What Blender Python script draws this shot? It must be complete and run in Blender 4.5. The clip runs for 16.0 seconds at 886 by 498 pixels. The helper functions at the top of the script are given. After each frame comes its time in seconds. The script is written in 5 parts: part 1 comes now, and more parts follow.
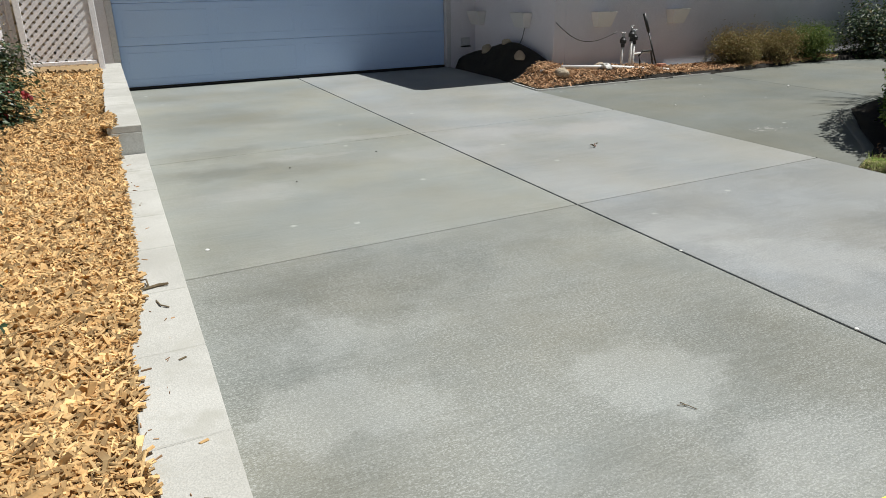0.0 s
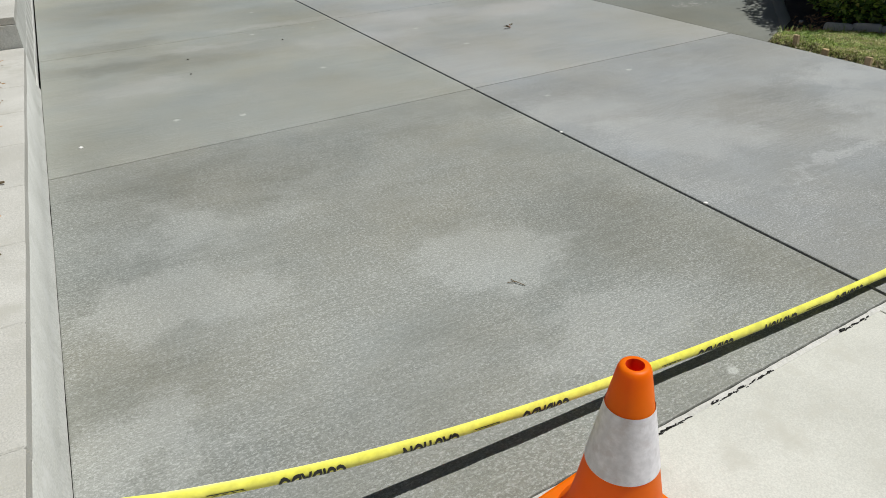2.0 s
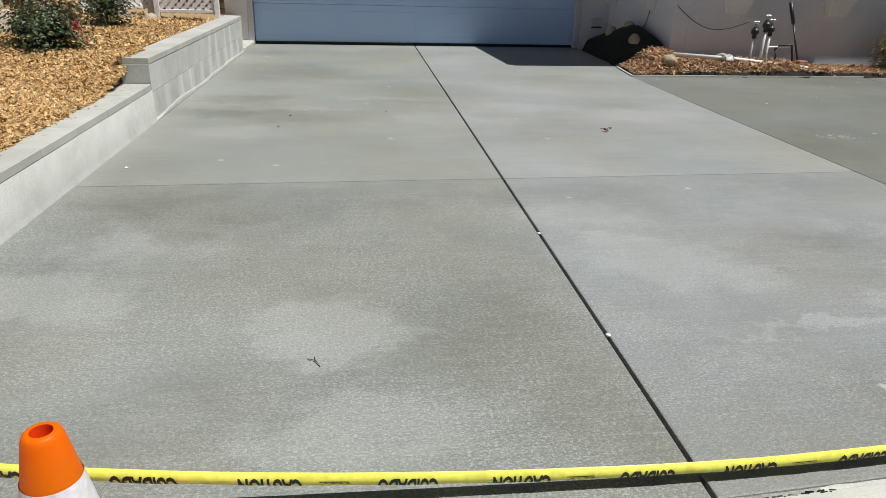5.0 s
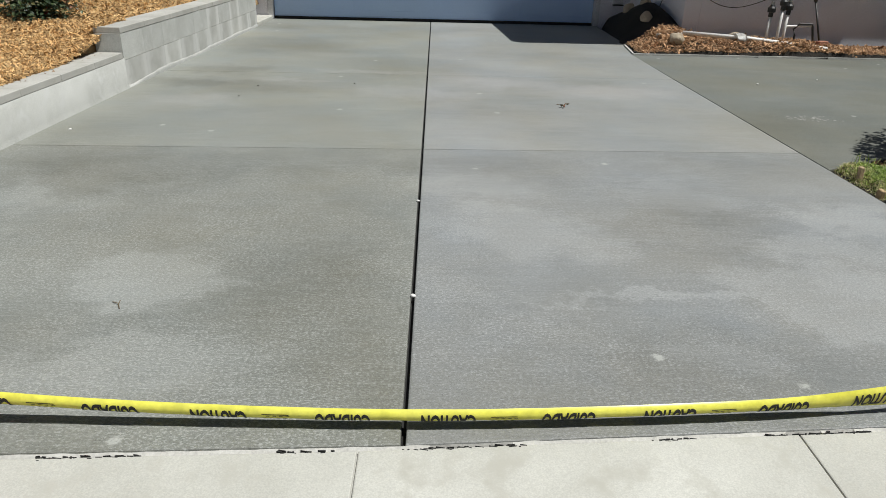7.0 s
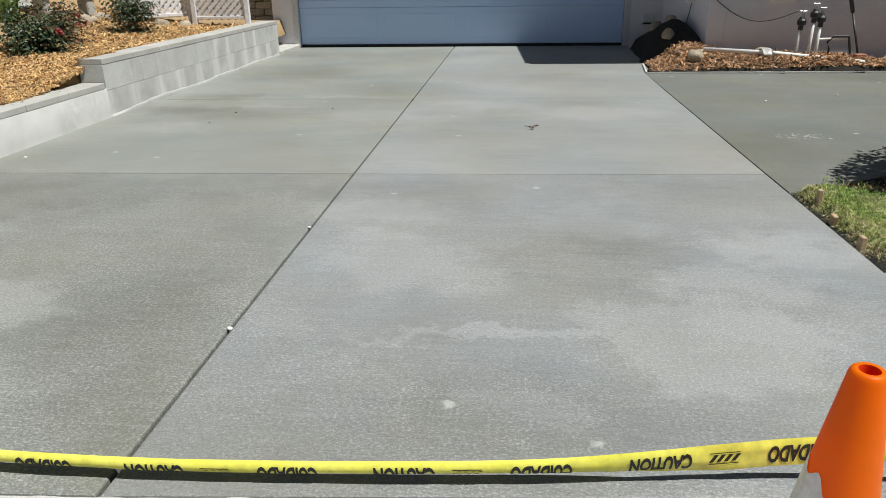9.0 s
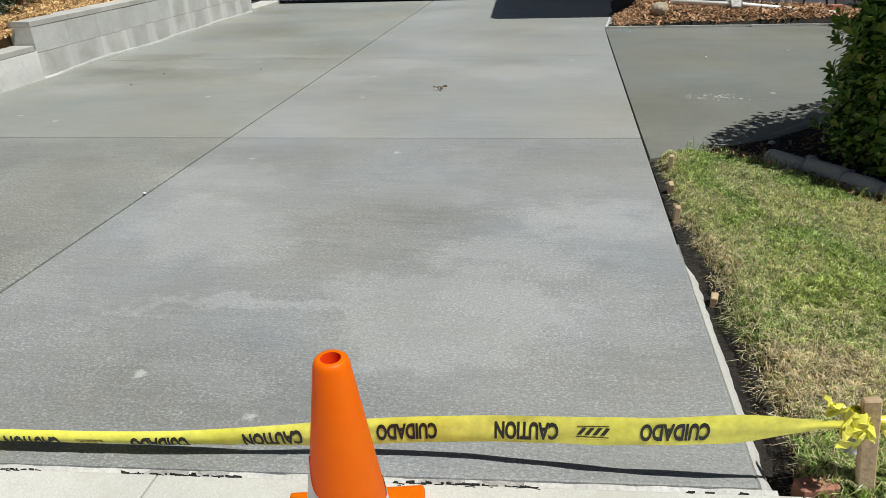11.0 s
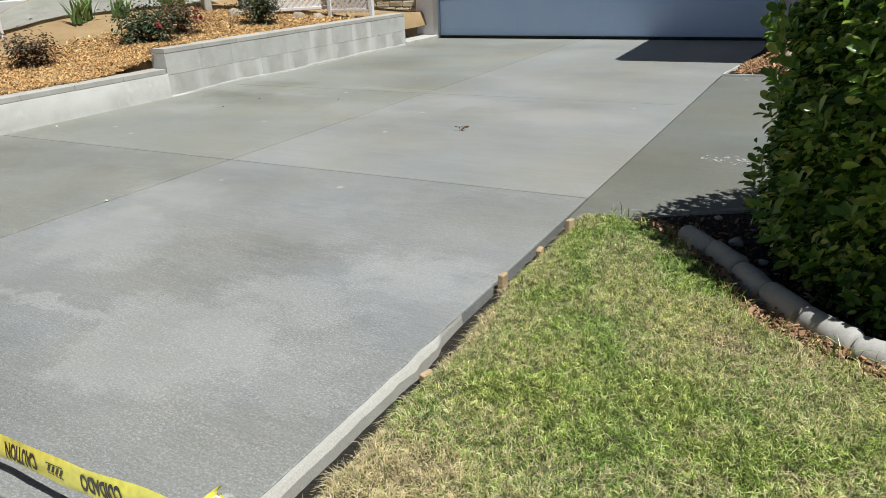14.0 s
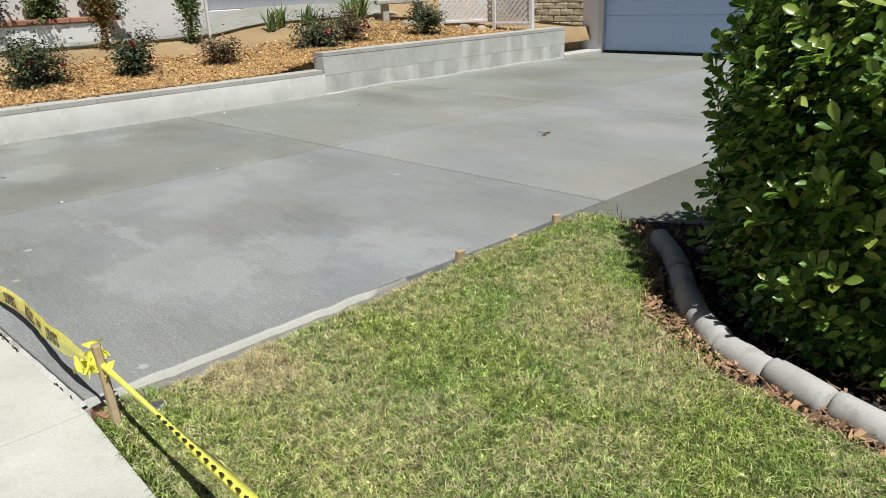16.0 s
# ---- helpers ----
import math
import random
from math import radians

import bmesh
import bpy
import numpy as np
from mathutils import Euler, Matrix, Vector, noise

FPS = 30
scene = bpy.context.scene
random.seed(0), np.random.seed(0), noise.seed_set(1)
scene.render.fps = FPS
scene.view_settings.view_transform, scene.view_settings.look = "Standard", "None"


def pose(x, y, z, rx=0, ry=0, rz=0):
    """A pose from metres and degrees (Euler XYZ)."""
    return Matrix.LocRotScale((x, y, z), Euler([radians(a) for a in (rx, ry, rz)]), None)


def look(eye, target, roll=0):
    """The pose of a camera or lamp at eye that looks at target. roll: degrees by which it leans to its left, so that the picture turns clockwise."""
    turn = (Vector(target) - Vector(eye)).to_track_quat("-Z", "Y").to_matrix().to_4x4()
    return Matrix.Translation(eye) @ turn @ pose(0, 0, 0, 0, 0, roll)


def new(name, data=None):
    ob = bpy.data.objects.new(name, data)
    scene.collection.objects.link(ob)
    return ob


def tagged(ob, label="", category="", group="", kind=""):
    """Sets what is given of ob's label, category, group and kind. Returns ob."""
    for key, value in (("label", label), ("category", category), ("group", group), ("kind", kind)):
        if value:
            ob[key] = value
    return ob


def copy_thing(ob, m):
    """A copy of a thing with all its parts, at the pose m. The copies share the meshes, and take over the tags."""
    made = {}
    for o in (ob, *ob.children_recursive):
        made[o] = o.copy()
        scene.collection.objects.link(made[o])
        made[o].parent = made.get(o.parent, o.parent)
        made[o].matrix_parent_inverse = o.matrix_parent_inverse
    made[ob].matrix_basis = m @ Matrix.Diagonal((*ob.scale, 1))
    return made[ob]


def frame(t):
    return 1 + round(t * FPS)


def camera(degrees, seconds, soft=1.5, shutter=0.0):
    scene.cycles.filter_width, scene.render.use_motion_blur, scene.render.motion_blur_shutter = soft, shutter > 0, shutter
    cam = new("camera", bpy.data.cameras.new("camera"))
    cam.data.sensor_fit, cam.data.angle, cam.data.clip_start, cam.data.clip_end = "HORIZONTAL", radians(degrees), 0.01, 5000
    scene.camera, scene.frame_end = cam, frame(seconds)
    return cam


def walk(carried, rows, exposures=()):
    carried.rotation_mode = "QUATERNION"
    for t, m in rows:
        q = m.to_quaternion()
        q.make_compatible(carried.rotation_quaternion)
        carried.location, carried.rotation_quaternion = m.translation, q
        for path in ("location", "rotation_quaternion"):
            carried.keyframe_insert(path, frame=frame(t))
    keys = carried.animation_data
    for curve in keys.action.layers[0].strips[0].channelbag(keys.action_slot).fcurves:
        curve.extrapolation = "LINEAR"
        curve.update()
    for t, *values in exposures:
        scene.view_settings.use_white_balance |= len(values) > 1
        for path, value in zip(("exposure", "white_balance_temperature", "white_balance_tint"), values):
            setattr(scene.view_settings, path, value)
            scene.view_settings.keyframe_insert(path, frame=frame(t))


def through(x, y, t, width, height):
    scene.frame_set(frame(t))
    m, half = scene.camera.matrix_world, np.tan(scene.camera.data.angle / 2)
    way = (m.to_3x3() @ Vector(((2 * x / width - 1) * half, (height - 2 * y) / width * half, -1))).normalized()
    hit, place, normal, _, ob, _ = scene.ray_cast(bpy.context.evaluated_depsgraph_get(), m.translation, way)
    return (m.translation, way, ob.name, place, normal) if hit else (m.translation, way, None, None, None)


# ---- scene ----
cam = camera(65.6, 16.0, soft=0.5)
PATH = [
    (0, (-2.432, -0.671, 1.27), (-1.643, 1.018, 0.546), -0.8),
    (0.5, (-2.365, -0.787, 1.239), (-1.597, 0.859, 0.401), -1.0),
    (1, (-2.331, -0.82, 1.228), (-1.557, 0.774, 0.301), -2.9),
    (1.5, (-2.171, -0.845, 1.207), (-1.372, 0.692, 0.207), -1.3),
    (2, (-2.021, -0.891, 1.237), (-1.234, 0.649, 0.233), -2.0),
    (2.5, (-1.783, -0.976, 1.232), (-1.167, 0.728, 0.384), -0.4),
    (3, (-1.622, -1.044, 1.22), (-1.158, 0.751, 0.47), -2.8),
    (3.2, (-1.559, -1.034, 1.229), (-1.121, 0.774, 0.495), -1.8),
    (5.3, (-0.653, -1.165, 1.117), (-0.455, 0.662, 0.328), 1.1),
    (5.5, (-0.554, -1.19, 1.138), (-0.363, 0.622, 0.314), -0.6),
    (6, (-0.335, -1.288, 1.107), (-0.316, 0.527, 0.265), -1.5),
    (6.5, (-0.151, -1.279, 1.085), (-0.109, 0.541, 0.258), -1.5),
    (7, (0.053, -1.285, 1.108), (0.093, 0.539, 0.29), 1.8),
    (7.5, (0.252, -1.249, 1.122), (0.157, 0.585, 0.332), -1.7),
    (8, (0.465, -1.19, 1.087), (0.298, 0.658, 0.341), 0.0),
    (8.2, (0.537, -1.146, 1.049), (0.386, 0.704, 0.302), -1.2),
    (10.3, (1.504, -1.018, 1.094), (1.239, 0.792, 0.285), 0.7),
    (10.5, (1.584, -0.983, 1.083), (1.309, 0.813, 0.248), -2.2),
    (11, (1.825, -0.942, 1.093), (1.516, 0.832, 0.222), -1.9),
    (11.5, (2.051, -0.842, 1.1), (1.703, 0.926, 0.232), -2.0),
    (12, (2.293, -0.711, 1.124), (1.84, 1.068, 0.328), -1.0),
    (12.5, (2.523, -0.594, 1.116), (1.869, 1.134, 0.348), -0.5),
    (13, (2.745, -0.475, 1.082), (2.023, 1.223, 0.31), -2.7),
    (13.5, (3.011, -0.429, 1.109), (2.233, 1.252, 0.354), -3.8),
    (14, (3.265, -0.388, 1.09), (2.334, 1.206, 0.32), -2.5),
    (14.5, (3.524, -0.312, 1.079), (2.471, 1.188, 0.278), -2.4),
    (15, (3.782, -0.266, 1.062), (2.55, 1.102, 0.281), -3.2),
    (15.5, (4.003, -0.241, 1.05), (2.626, 1.008, 0.312), -3.2),
    (16, (4.212, -0.148, 1.048), (2.826, 1.107, 0.338), -2.4),
]
EXPOSURES = [(0.0, 0.12), (0.5, 0.08), (1.5, -0.12), (2.5, -0.1), (3.0, -0.05), (5.5, 0.0), (7.0, -0.15), (7.5, -0.14), (8.0, 0.04), (11.0, -0.03), (12.5, -0.08), (14.5, 0.08), (16.0, 0.02)]
walk(cam, [(t, look(eye, target, roll)) for t, eye, target, roll in PATH], EXPOSURES)

# ---- world, sun, exposure ----
SUN_EL, SUN_AZ = 66.0, -20.0
world = bpy.data.worlds.new("sky")
scene.world = world
world.use_nodes = True
wn = world.node_tree.nodes
sky = wn.new("ShaderNodeTexSky")
sky.sky_type, sky.sun_disc = "NISHITA", False
sky.sun_elevation, sky.sun_rotation = radians(SUN_EL), radians(90 - SUN_AZ)
wn["Background"].inputs["Strength"].default_value = 0.024
world.node_tree.links.new(sky.outputs["Color"], wn["Background"].inputs["Color"])
sun = new("sun", bpy.data.lights.new("sun", "SUN"))
sun.data.energy, sun.data.angle, sun.data.color = 5.0, radians(0.53), (0.985, 0.985, 0.945)
ce = math.cos(radians(SUN_EL))
SUN_DIR = Vector((ce * math.cos(radians(SUN_AZ)), ce * math.sin(radians(SUN_AZ)), math.sin(radians(SUN_EL))))
sun.matrix_world = look(SUN_DIR * 30, (0, 0, 0))
scene.view_settings.exposure = 0.0


# ---- materials ----
def ramp(nt, fac, stops):
    n = nt.nodes.new("ShaderNodeValToRGB")
    cr = n.color_ramp
    while len(cr.elements) < len(stops):
        cr.elements.new(0.5)
    for e, (p, c) in zip(cr.elements, stops):
        e.position, e.color = p, (*c, 1) if len(c) == 3 else c
    nt.links.new(fac, n.inputs["Fac"])
    return n.outputs["Color"]


def noise_tex(nt, scale, detail=4, rough=0.55, stretch=None, distort=0.0):
    geo = nt.nodes.new("ShaderNodeNewGeometry")
    src = geo.outputs["Position"]
    if stretch:
        mp = nt.nodes.new("ShaderNodeMapping")
        mp.inputs["Scale"].default_value = stretch
        nt.links.new(src, mp.inputs["Vector"])
        src = mp.outputs["Vector"]
    n = nt.nodes.new("ShaderNodeTexNoise")
    n.inputs["Scale"].default_value, n.inputs["Detail"].default_value = scale, detail
    n.inputs["Roughness"].default_value, n.inputs["Distortion"].default_value = rough, distort
    nt.links.new(src, n.inputs["Vector"])
    return n.outputs["Fac"]


def mix(nt, a, b, fac, mode="MIX"):
    n = nt.nodes.new("ShaderNodeMix")
    n.data_type, n.blend_type = "RGBA", mode
    for sock, v in ((n.inputs[0], fac), (n.inputs[6], a), (n.inputs[7], b)):
        if isinstance(v, bpy.types.NodeSocket):
            nt.links.new(v, sock)
        elif isinstance(v, (int, float)):
            sock.default_value = v
        else:
            sock.default_value = (*v, 1)
    return n.outputs[2]


def times(nt, a, b, op="MULTIPLY"):
    n = nt.nodes.new("ShaderNodeMath")
    n.operation = op
    for sock, v in zip(n.inputs, (a, b)):
        if isinstance(v, bpy.types.NodeSocket):
            nt.links.new(v, sock)
        else:
            sock.default_value = v
    return n.outputs[0]


def base(name, rough=0.8, metal=0.0, spec=0.5):
    m = bpy.data.materials.new(name)
    m.use_nodes = True
    b = m.node_tree.nodes["Principled BSDF"]
    b.inputs["Roughness"].default_value, b.inputs["Metallic"].default_value = rough, metal
    b.inputs["Specular IOR Level"].default_value = spec
    return m, m.node_tree, b


def bump(nt, b, height, strength, dist=0.01):
    n = nt.nodes.new("ShaderNodeBump")
    n.inputs["Strength"].default_value, n.inputs["Distance"].default_value = strength, dist
    nt.links.new(height, n.inputs["Height"])
    nt.links.new(n.outputs["Normal"], b.inputs["Normal"])


def surface(name, c1, c2, scale=3, fine=80, rough=0.8, relief=0.3, metal=0.0, spec=0.5, vary=0.0, island=0.0, dirt=None, dist=0.005, grit=0.8):
    """Colour between c1 and c2 at a coarse scale, broken up by a fine grain, with relief from the grain."""
    m, nt, b = base(name, rough, metal, spec)
    coarse = noise_tex(nt, scale, 5)
    grain = noise_tex(nt, fine, 3)
    col = ramp(nt, coarse, ((0.3, c1), (0.7, c2)))
    g = ramp(nt, grain, ((0.3, (0.78, 0.78, 0.78)), (0.7, (1.1, 1.1, 1.1))))
    col = mix(nt, col, g, grit, "MULTIPLY")
    if dirt:
        stain = ramp(nt, noise_tex(nt, scale * 2.7, 6, 0.65), ((0.52, (0, 0, 0)), (0.66, (1, 1, 1))))
        col = mix(nt, col, dirt, stain)
    if vary or island:
        src = nt.nodes.new("ShaderNodeObjectInfo").outputs["Random"] if vary else nt.nodes.new("ShaderNodeNewGeometry").outputs["Random Per Island"]
        k = vary or island
        v = ramp(nt, src, ((0.0, (1 - k,) * 3), (1.0, (1 + k,) * 3)))
        col = mix(nt, col, v, 1.0, "MULTIPLY")
    nt.links.new(col, b.inputs["Base Color"])
    if relief:
        bump(nt, b, grain, relief, dist)
    return m


PALE_STAINS = [(-1.95, 1.17, 0.33, 0.22, 0.6), (-2.12, 0.5, 0.2, 0.22, 0.5), (-0.94, 0.9, 0.3, 0.22, 0.55), (-1.85, 1.65, 0.22, 0.3, 0.3),
               (-0.8, 0.35, 0.4, 0.16, 0.35), (1.52, 0.85, 0.42, 0.27, 0.8), (1.7, 1.25, 0.38, 0.2, 0.4), (2.0, 1.6, 0.28, 0.26, 0.45),
               (0.9, 0.82, 0.48, 0.045, 0.5), (0.45, 1.4, 0.45, 0.35, 0.4), (0.25, 1.95, 0.4, 0.3, 0.35), (-0.1, 4.2, 0.5, 0.3, 0.35),
               (0.65, 4.7, 0.5, 0.3, 0.4), (1.5, 4.45, 0.65, 0.35, 0.4), (-1.13, 4.6, 0.4, 0.1, 0.3), (-1.75, 3.75, 0.4, 0.2, 0.3), (-0.57, 5.1, 0.5, 0.15, 0.3)]
DARK_STAINS = [(1.3, 1.5, 0.5, 0.32, 0.35), (0.35, 2.25, 0.5, 0.3, 0.4), (-1.5, 2.1, 0.8, 0.45, 0.8), (-0.4, 0.95, 0.35, 0.5, 0.45), (-1.85, 4.4, 0.5, 0.25, 0.9),
               (-1.8, 5.05, 0.5, 0.25, 0.8), (0.26, 3.6, 0.6, 0.3, 0.4), (-1.3, 4.2, 0.5, 0.2, 0.5), (-2.1, 1.4, 0.35, 1.5, 0.7), (-1.3, 0.3, 1.1, 0.4, 0.7),
               (1.8, 2.3, 0.6, 0.3, 0.4), (1.0, 0.4, 0.8, 0.2, 0.3), (-1.5, 6.6, 0.9, 0.7, 0.6), (-1.6, 8.2, 0.8, 0.6, 0.5), (1.0, 6.4, 0.9, 0.4, 0.3)]


def stains(nt, marks):
    """Cloudy marks at their places (x, y, half width, half depth, strength), with torn outlines, added up."""
    geo = nt.nodes.new("ShaderNodeNewGeometry").outputs["Position"]
    wob = nt.nodes.new("ShaderNodeTexNoise")
    wob.inputs["Scale"].default_value, wob.inputs["Detail"].default_value, wob.inputs["Roughness"].default_value = 3.2, 7, 0.68
    nt.links.new(geo, wob.inputs["Vector"])

    def vec(op, a, b):
        n = nt.nodes.new("ShaderNodeVectorMath")
        n.operation = op
        for sock, v in zip(n.inputs, (a, b)):
            if isinstance(v, bpy.types.NodeSocket):
                nt.links.new(v, sock)
            elif v is not None:
                sock.default_value = v
        return n

    shift = vec("MULTIPLY", vec("SUBTRACT", wob.outputs["Color"], (0.5, 0.5, 0.5)).outputs[0], (1.0, 0.7, 0)).outputs[0]
    at = vec("ADD", geo, shift).outputs[0]
    total = None
    for x, y, rx, ry, k in marks:
        d = vec("MULTIPLY", vec("SUBTRACT", at, (x, y, 0)).outputs[0], (1 / rx, 1 / ry, 0)).outputs[0]
        mr = nt.nodes.new("ShaderNodeMapRange")
        mr.interpolation_type = "SMOOTHSTEP"
        for i, v in ((1, 0.25), (2, 1.25), (3, k), (4, 0.0)):
            mr.inputs[i].default_value = v
        nt.links.new(vec("LENGTH", d, None).outputs["Value"], mr.inputs[0])
        total = times(nt, total, mr.outputs[0], "MAXIMUM") if total else mr.outputs[0]
    return total


def concrete_drive(name, warm, cool, light, spots, wear, marked=True):
    """Broom-finished driveway concrete: cloudy blotches, fine sandy speckle, pale worn patches and faint broom streaks."""
    m, nt, b = base(name, 0.62, 0.0, 0.4)
    col = ramp(nt, noise_tex(nt, 0.5, 4, 0.6), ((0.36, warm), (0.64, cool)))
    col = mix(nt, col, ramp(nt, noise_tex(nt, 1.1, 5, 0.6), ((0.35, (1.03, 1.0, 0.93)), (0.65, (0.96, 1.0, 1.04)))), 1.0, "MULTIPLY")
    cloud2 = noise_tex(nt, 0.8, 4, 0.5, (0.8, 1.3, 1), distort=0.4)
    col = mix(nt, col, ramp(nt, cloud2, ((0.3, (0.87, 0.87, 0.86)), (0.5, (0.98, 0.98, 0.98)), (0.72, (1.09, 1.09, 1.1)))), 0.9, "MULTIPLY")
    streak = noise_tex(nt, 14, 5, 0.65, (0.12, 4, 1))
    col = mix(nt, col, ramp(nt, streak, ((0.3, (0.9, 0.9, 0.9)), (0.7, (1.08, 1.08, 1.08)))), 0.8, "MULTIPLY")
    fine = noise_tex(nt, 128, 5, 0.75, (0.75, 1.2, 1))
    flecks = ramp(nt, fine, ((0.53, (0, 0, 0)), (0.56, (1, 1, 1))))
    low = noise_tex(nt, 1.42, 4, 0.55, (0.8, 1.2, 1))
    torn = noise_tex(nt, 17, 6, 0.72, (0.6, 1.5, 1))
    ragged = times(nt, times(nt, low, times(nt, torn, 0.42), "ADD"), times(nt, fine, 0.42), "ADD")
    patch = ramp(nt, ragged, ((0.965, (0, 0, 0)), (1.13, (1, 1, 1))))
    area = ramp(nt, noise_tex(nt, 1.9, 6, 0.65), ((0.36, (0.25, 0.25, 0.25)), (0.56, (1, 1, 1))))
    sep = nt.nodes.new("ShaderNodeSeparateXYZ")
    nt.links.new(nt.nodes.new("ShaderNodeNewGeometry").outputs["Position"], sep.inputs["Vector"])
    mr = nt.nodes.new("ShaderNodeMapRange")
    for i, v in ((1, 2.2), (2, 4.8), (3, 1.0), (4, 0.12)):
        mr.inputs[i].default_value = v
    nt.links.new(sep.outputs["Y"], mr.inputs[0])
    col = mix(nt, col, light, times(nt, times(nt, times(nt, flecks, area), spots), mr.outputs[0]))
    col = mix(nt, col, light, times(nt, times(nt, times(nt, patch, wear), times(nt, times(nt, flecks, 0.55), 0.45, "ADD")), mr.outputs[0]))
    if marked:
        col = mix(nt, col, (0.7, 0.695, 0.67), times(nt, stains(nt, DARK_STAINS), 0.85), "MULTIPLY")
        brush = noise_tex(nt, 26, 6, 0.75, (0.3, 2.2, 1))
        edge_ = times(nt, stains(nt, PALE_STAINS), times(nt, times(nt, brush, 0.75), times(nt, fine, 0.55), "ADD"), "ADD")
        pale = times(nt, ramp(nt, edge_, ((0.62, (0, 0, 0)), (1.42, (1, 1, 1)))), times(nt, times(nt, flecks, 0.4), 0.6, "ADD"))
        col = mix(nt, col, light, times(nt, pale, 0.43))
    speck = ramp(nt, noise_tex(nt, 62, 5, 0.72, (0.7, 1.3, 1)), ((0.5, (0, 0, 0)), (0.57, (1, 1, 1))))
    col = mix(nt, col, light, times(nt, times(nt, times(nt, speck, area), spots * 0.34), mr.outputs[0]))
    dark = ramp(nt, noise_tex(nt, 90, 4, 0.7), ((0.3, (0.8, 0.8, 0.79)), (0.46, (1, 1, 1))))
    col = mix(nt, col, dark, 0.8, "MULTIPLY")
    veil = ramp(nt, noise_tex(nt, 1.1, 5, 0.6, (0.6, 1.4, 1)), ((0.5, (0, 0, 0)), (0.75, (1, 1, 1))))
    col = mix(nt, col, light, times(nt, veil, 0.16))
    dots = nt.nodes.new("ShaderNodeTexVoronoi")
    dots.inputs["Scale"].default_value = 2.6
    nt.links.new(nt.nodes.new("ShaderNodeNewGeometry").outputs["Position"], dots.inputs["Vector"])
    jag = times(nt, dots.outputs["Distance"], times(nt, noise_tex(nt, 50, 4), 0.1), "ADD")
    col = mix(nt, col, (0.5, 0.51, 0.48), times(nt, ramp(nt, jag, ((0.085, (1, 1, 1)), (0.108, (0, 0, 0)))), 0.65))
    pit = ramp(nt, noise_tex(nt, 210, 3, 0.7), ((0.36, (0.6, 0.6, 0.6)), (0.48, (1, 1, 1))))
    col = mix(nt, col, pit, 0.7, "MULTIPLY")
    nt.links.new(col, b.inputs["Base Color"])
    bump(nt, b, noise_tex(nt, 190, 3), 0.25, 0.002)
    return m


def leafy(name, stops, rough=0.4, through=0.25, patches=None, tuft_shade=None):
    """Foliage: a colour for each leaf and some light coming through."""
    m, nt, b = base(name, rough)
    rnd = nt.nodes.new("ShaderNodeNewGeometry").outputs["Random Per Island"]
    col = ramp(nt, rnd, stops)
    col = mix(nt, col, ramp(nt, noise_tex(nt, 60, 3), ((0.3, (0.8, 0.8, 0.8)), (0.7, (1.15, 1.15, 1.15)))), 0.7, "MULTIPLY")
    # Clump noise puts glints and the dark gaps between tufts into the colour.
    if tuft_shade:
        col = mix(nt, col, ramp(nt, noise_tex(nt, 34, 5, 0.65), ((0.36, (tuft_shade[0],) * 3), (0.64, (tuft_shade[1],) * 3))), 1.0, "MULTIPLY")
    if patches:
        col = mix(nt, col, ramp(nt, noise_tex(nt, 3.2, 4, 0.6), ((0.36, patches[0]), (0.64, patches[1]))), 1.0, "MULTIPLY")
    nt.links.new(col, b.inputs["Base Color"])
    tr = nt.nodes.new("ShaderNodeBsdfTranslucent")
    nt.links.new(col, tr.inputs["Color"])
    ms = nt.nodes.new("ShaderNodeMixShader")
    ms.inputs[0].default_value = through
    nt.links.new(b.outputs[0], ms.inputs[1])
    nt.links.new(tr.outputs[0], ms.inputs[2])
    nt.links.new(ms.outputs[0], nt.nodes["Material Output"].inputs["Surface"])
    return m


M_SLAB_L = concrete_drive("drive_concrete_grey", (0.184, 0.188, 0.168), (0.236, 0.241, 0.22), (0.48, 0.49, 0.472), 0.5, 0.16)
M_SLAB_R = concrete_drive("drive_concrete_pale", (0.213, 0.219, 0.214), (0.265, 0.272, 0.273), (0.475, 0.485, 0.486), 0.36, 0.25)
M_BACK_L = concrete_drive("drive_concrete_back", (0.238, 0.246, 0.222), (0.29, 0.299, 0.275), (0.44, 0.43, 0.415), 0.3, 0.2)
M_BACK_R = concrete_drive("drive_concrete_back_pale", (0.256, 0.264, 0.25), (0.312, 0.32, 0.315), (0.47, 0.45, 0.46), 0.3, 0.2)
M_WALK = concrete_drive("walk_concrete", (0.152, 0.157, 0.138), (0.2, 0.207, 0.187), (0.36, 0.365, 0.345), 0.1, 0.12, False)
M_SIDE = surface("sidewalk_concrete", (0.47, 0.465, 0.42), (0.61, 0.605, 0.555), 2.3, 260, 0.85, 0.2, dirt=(0.46, 0.45, 0.4), grit=0.7, dist=0.002)
M_JOINT = surface("joint_dark", (0.012, 0.012, 0.012), (0.03, 0.03, 0.028), 9, 120, 0.9, 0.3)
M_BLOCK = surface("block_concrete", (0.48, 0.485, 0.455), (0.6, 0.605, 0.575), 4.2, 130, 0.92, 0.3, vary=0.04, dirt=(0.55, 0.555, 0.535))
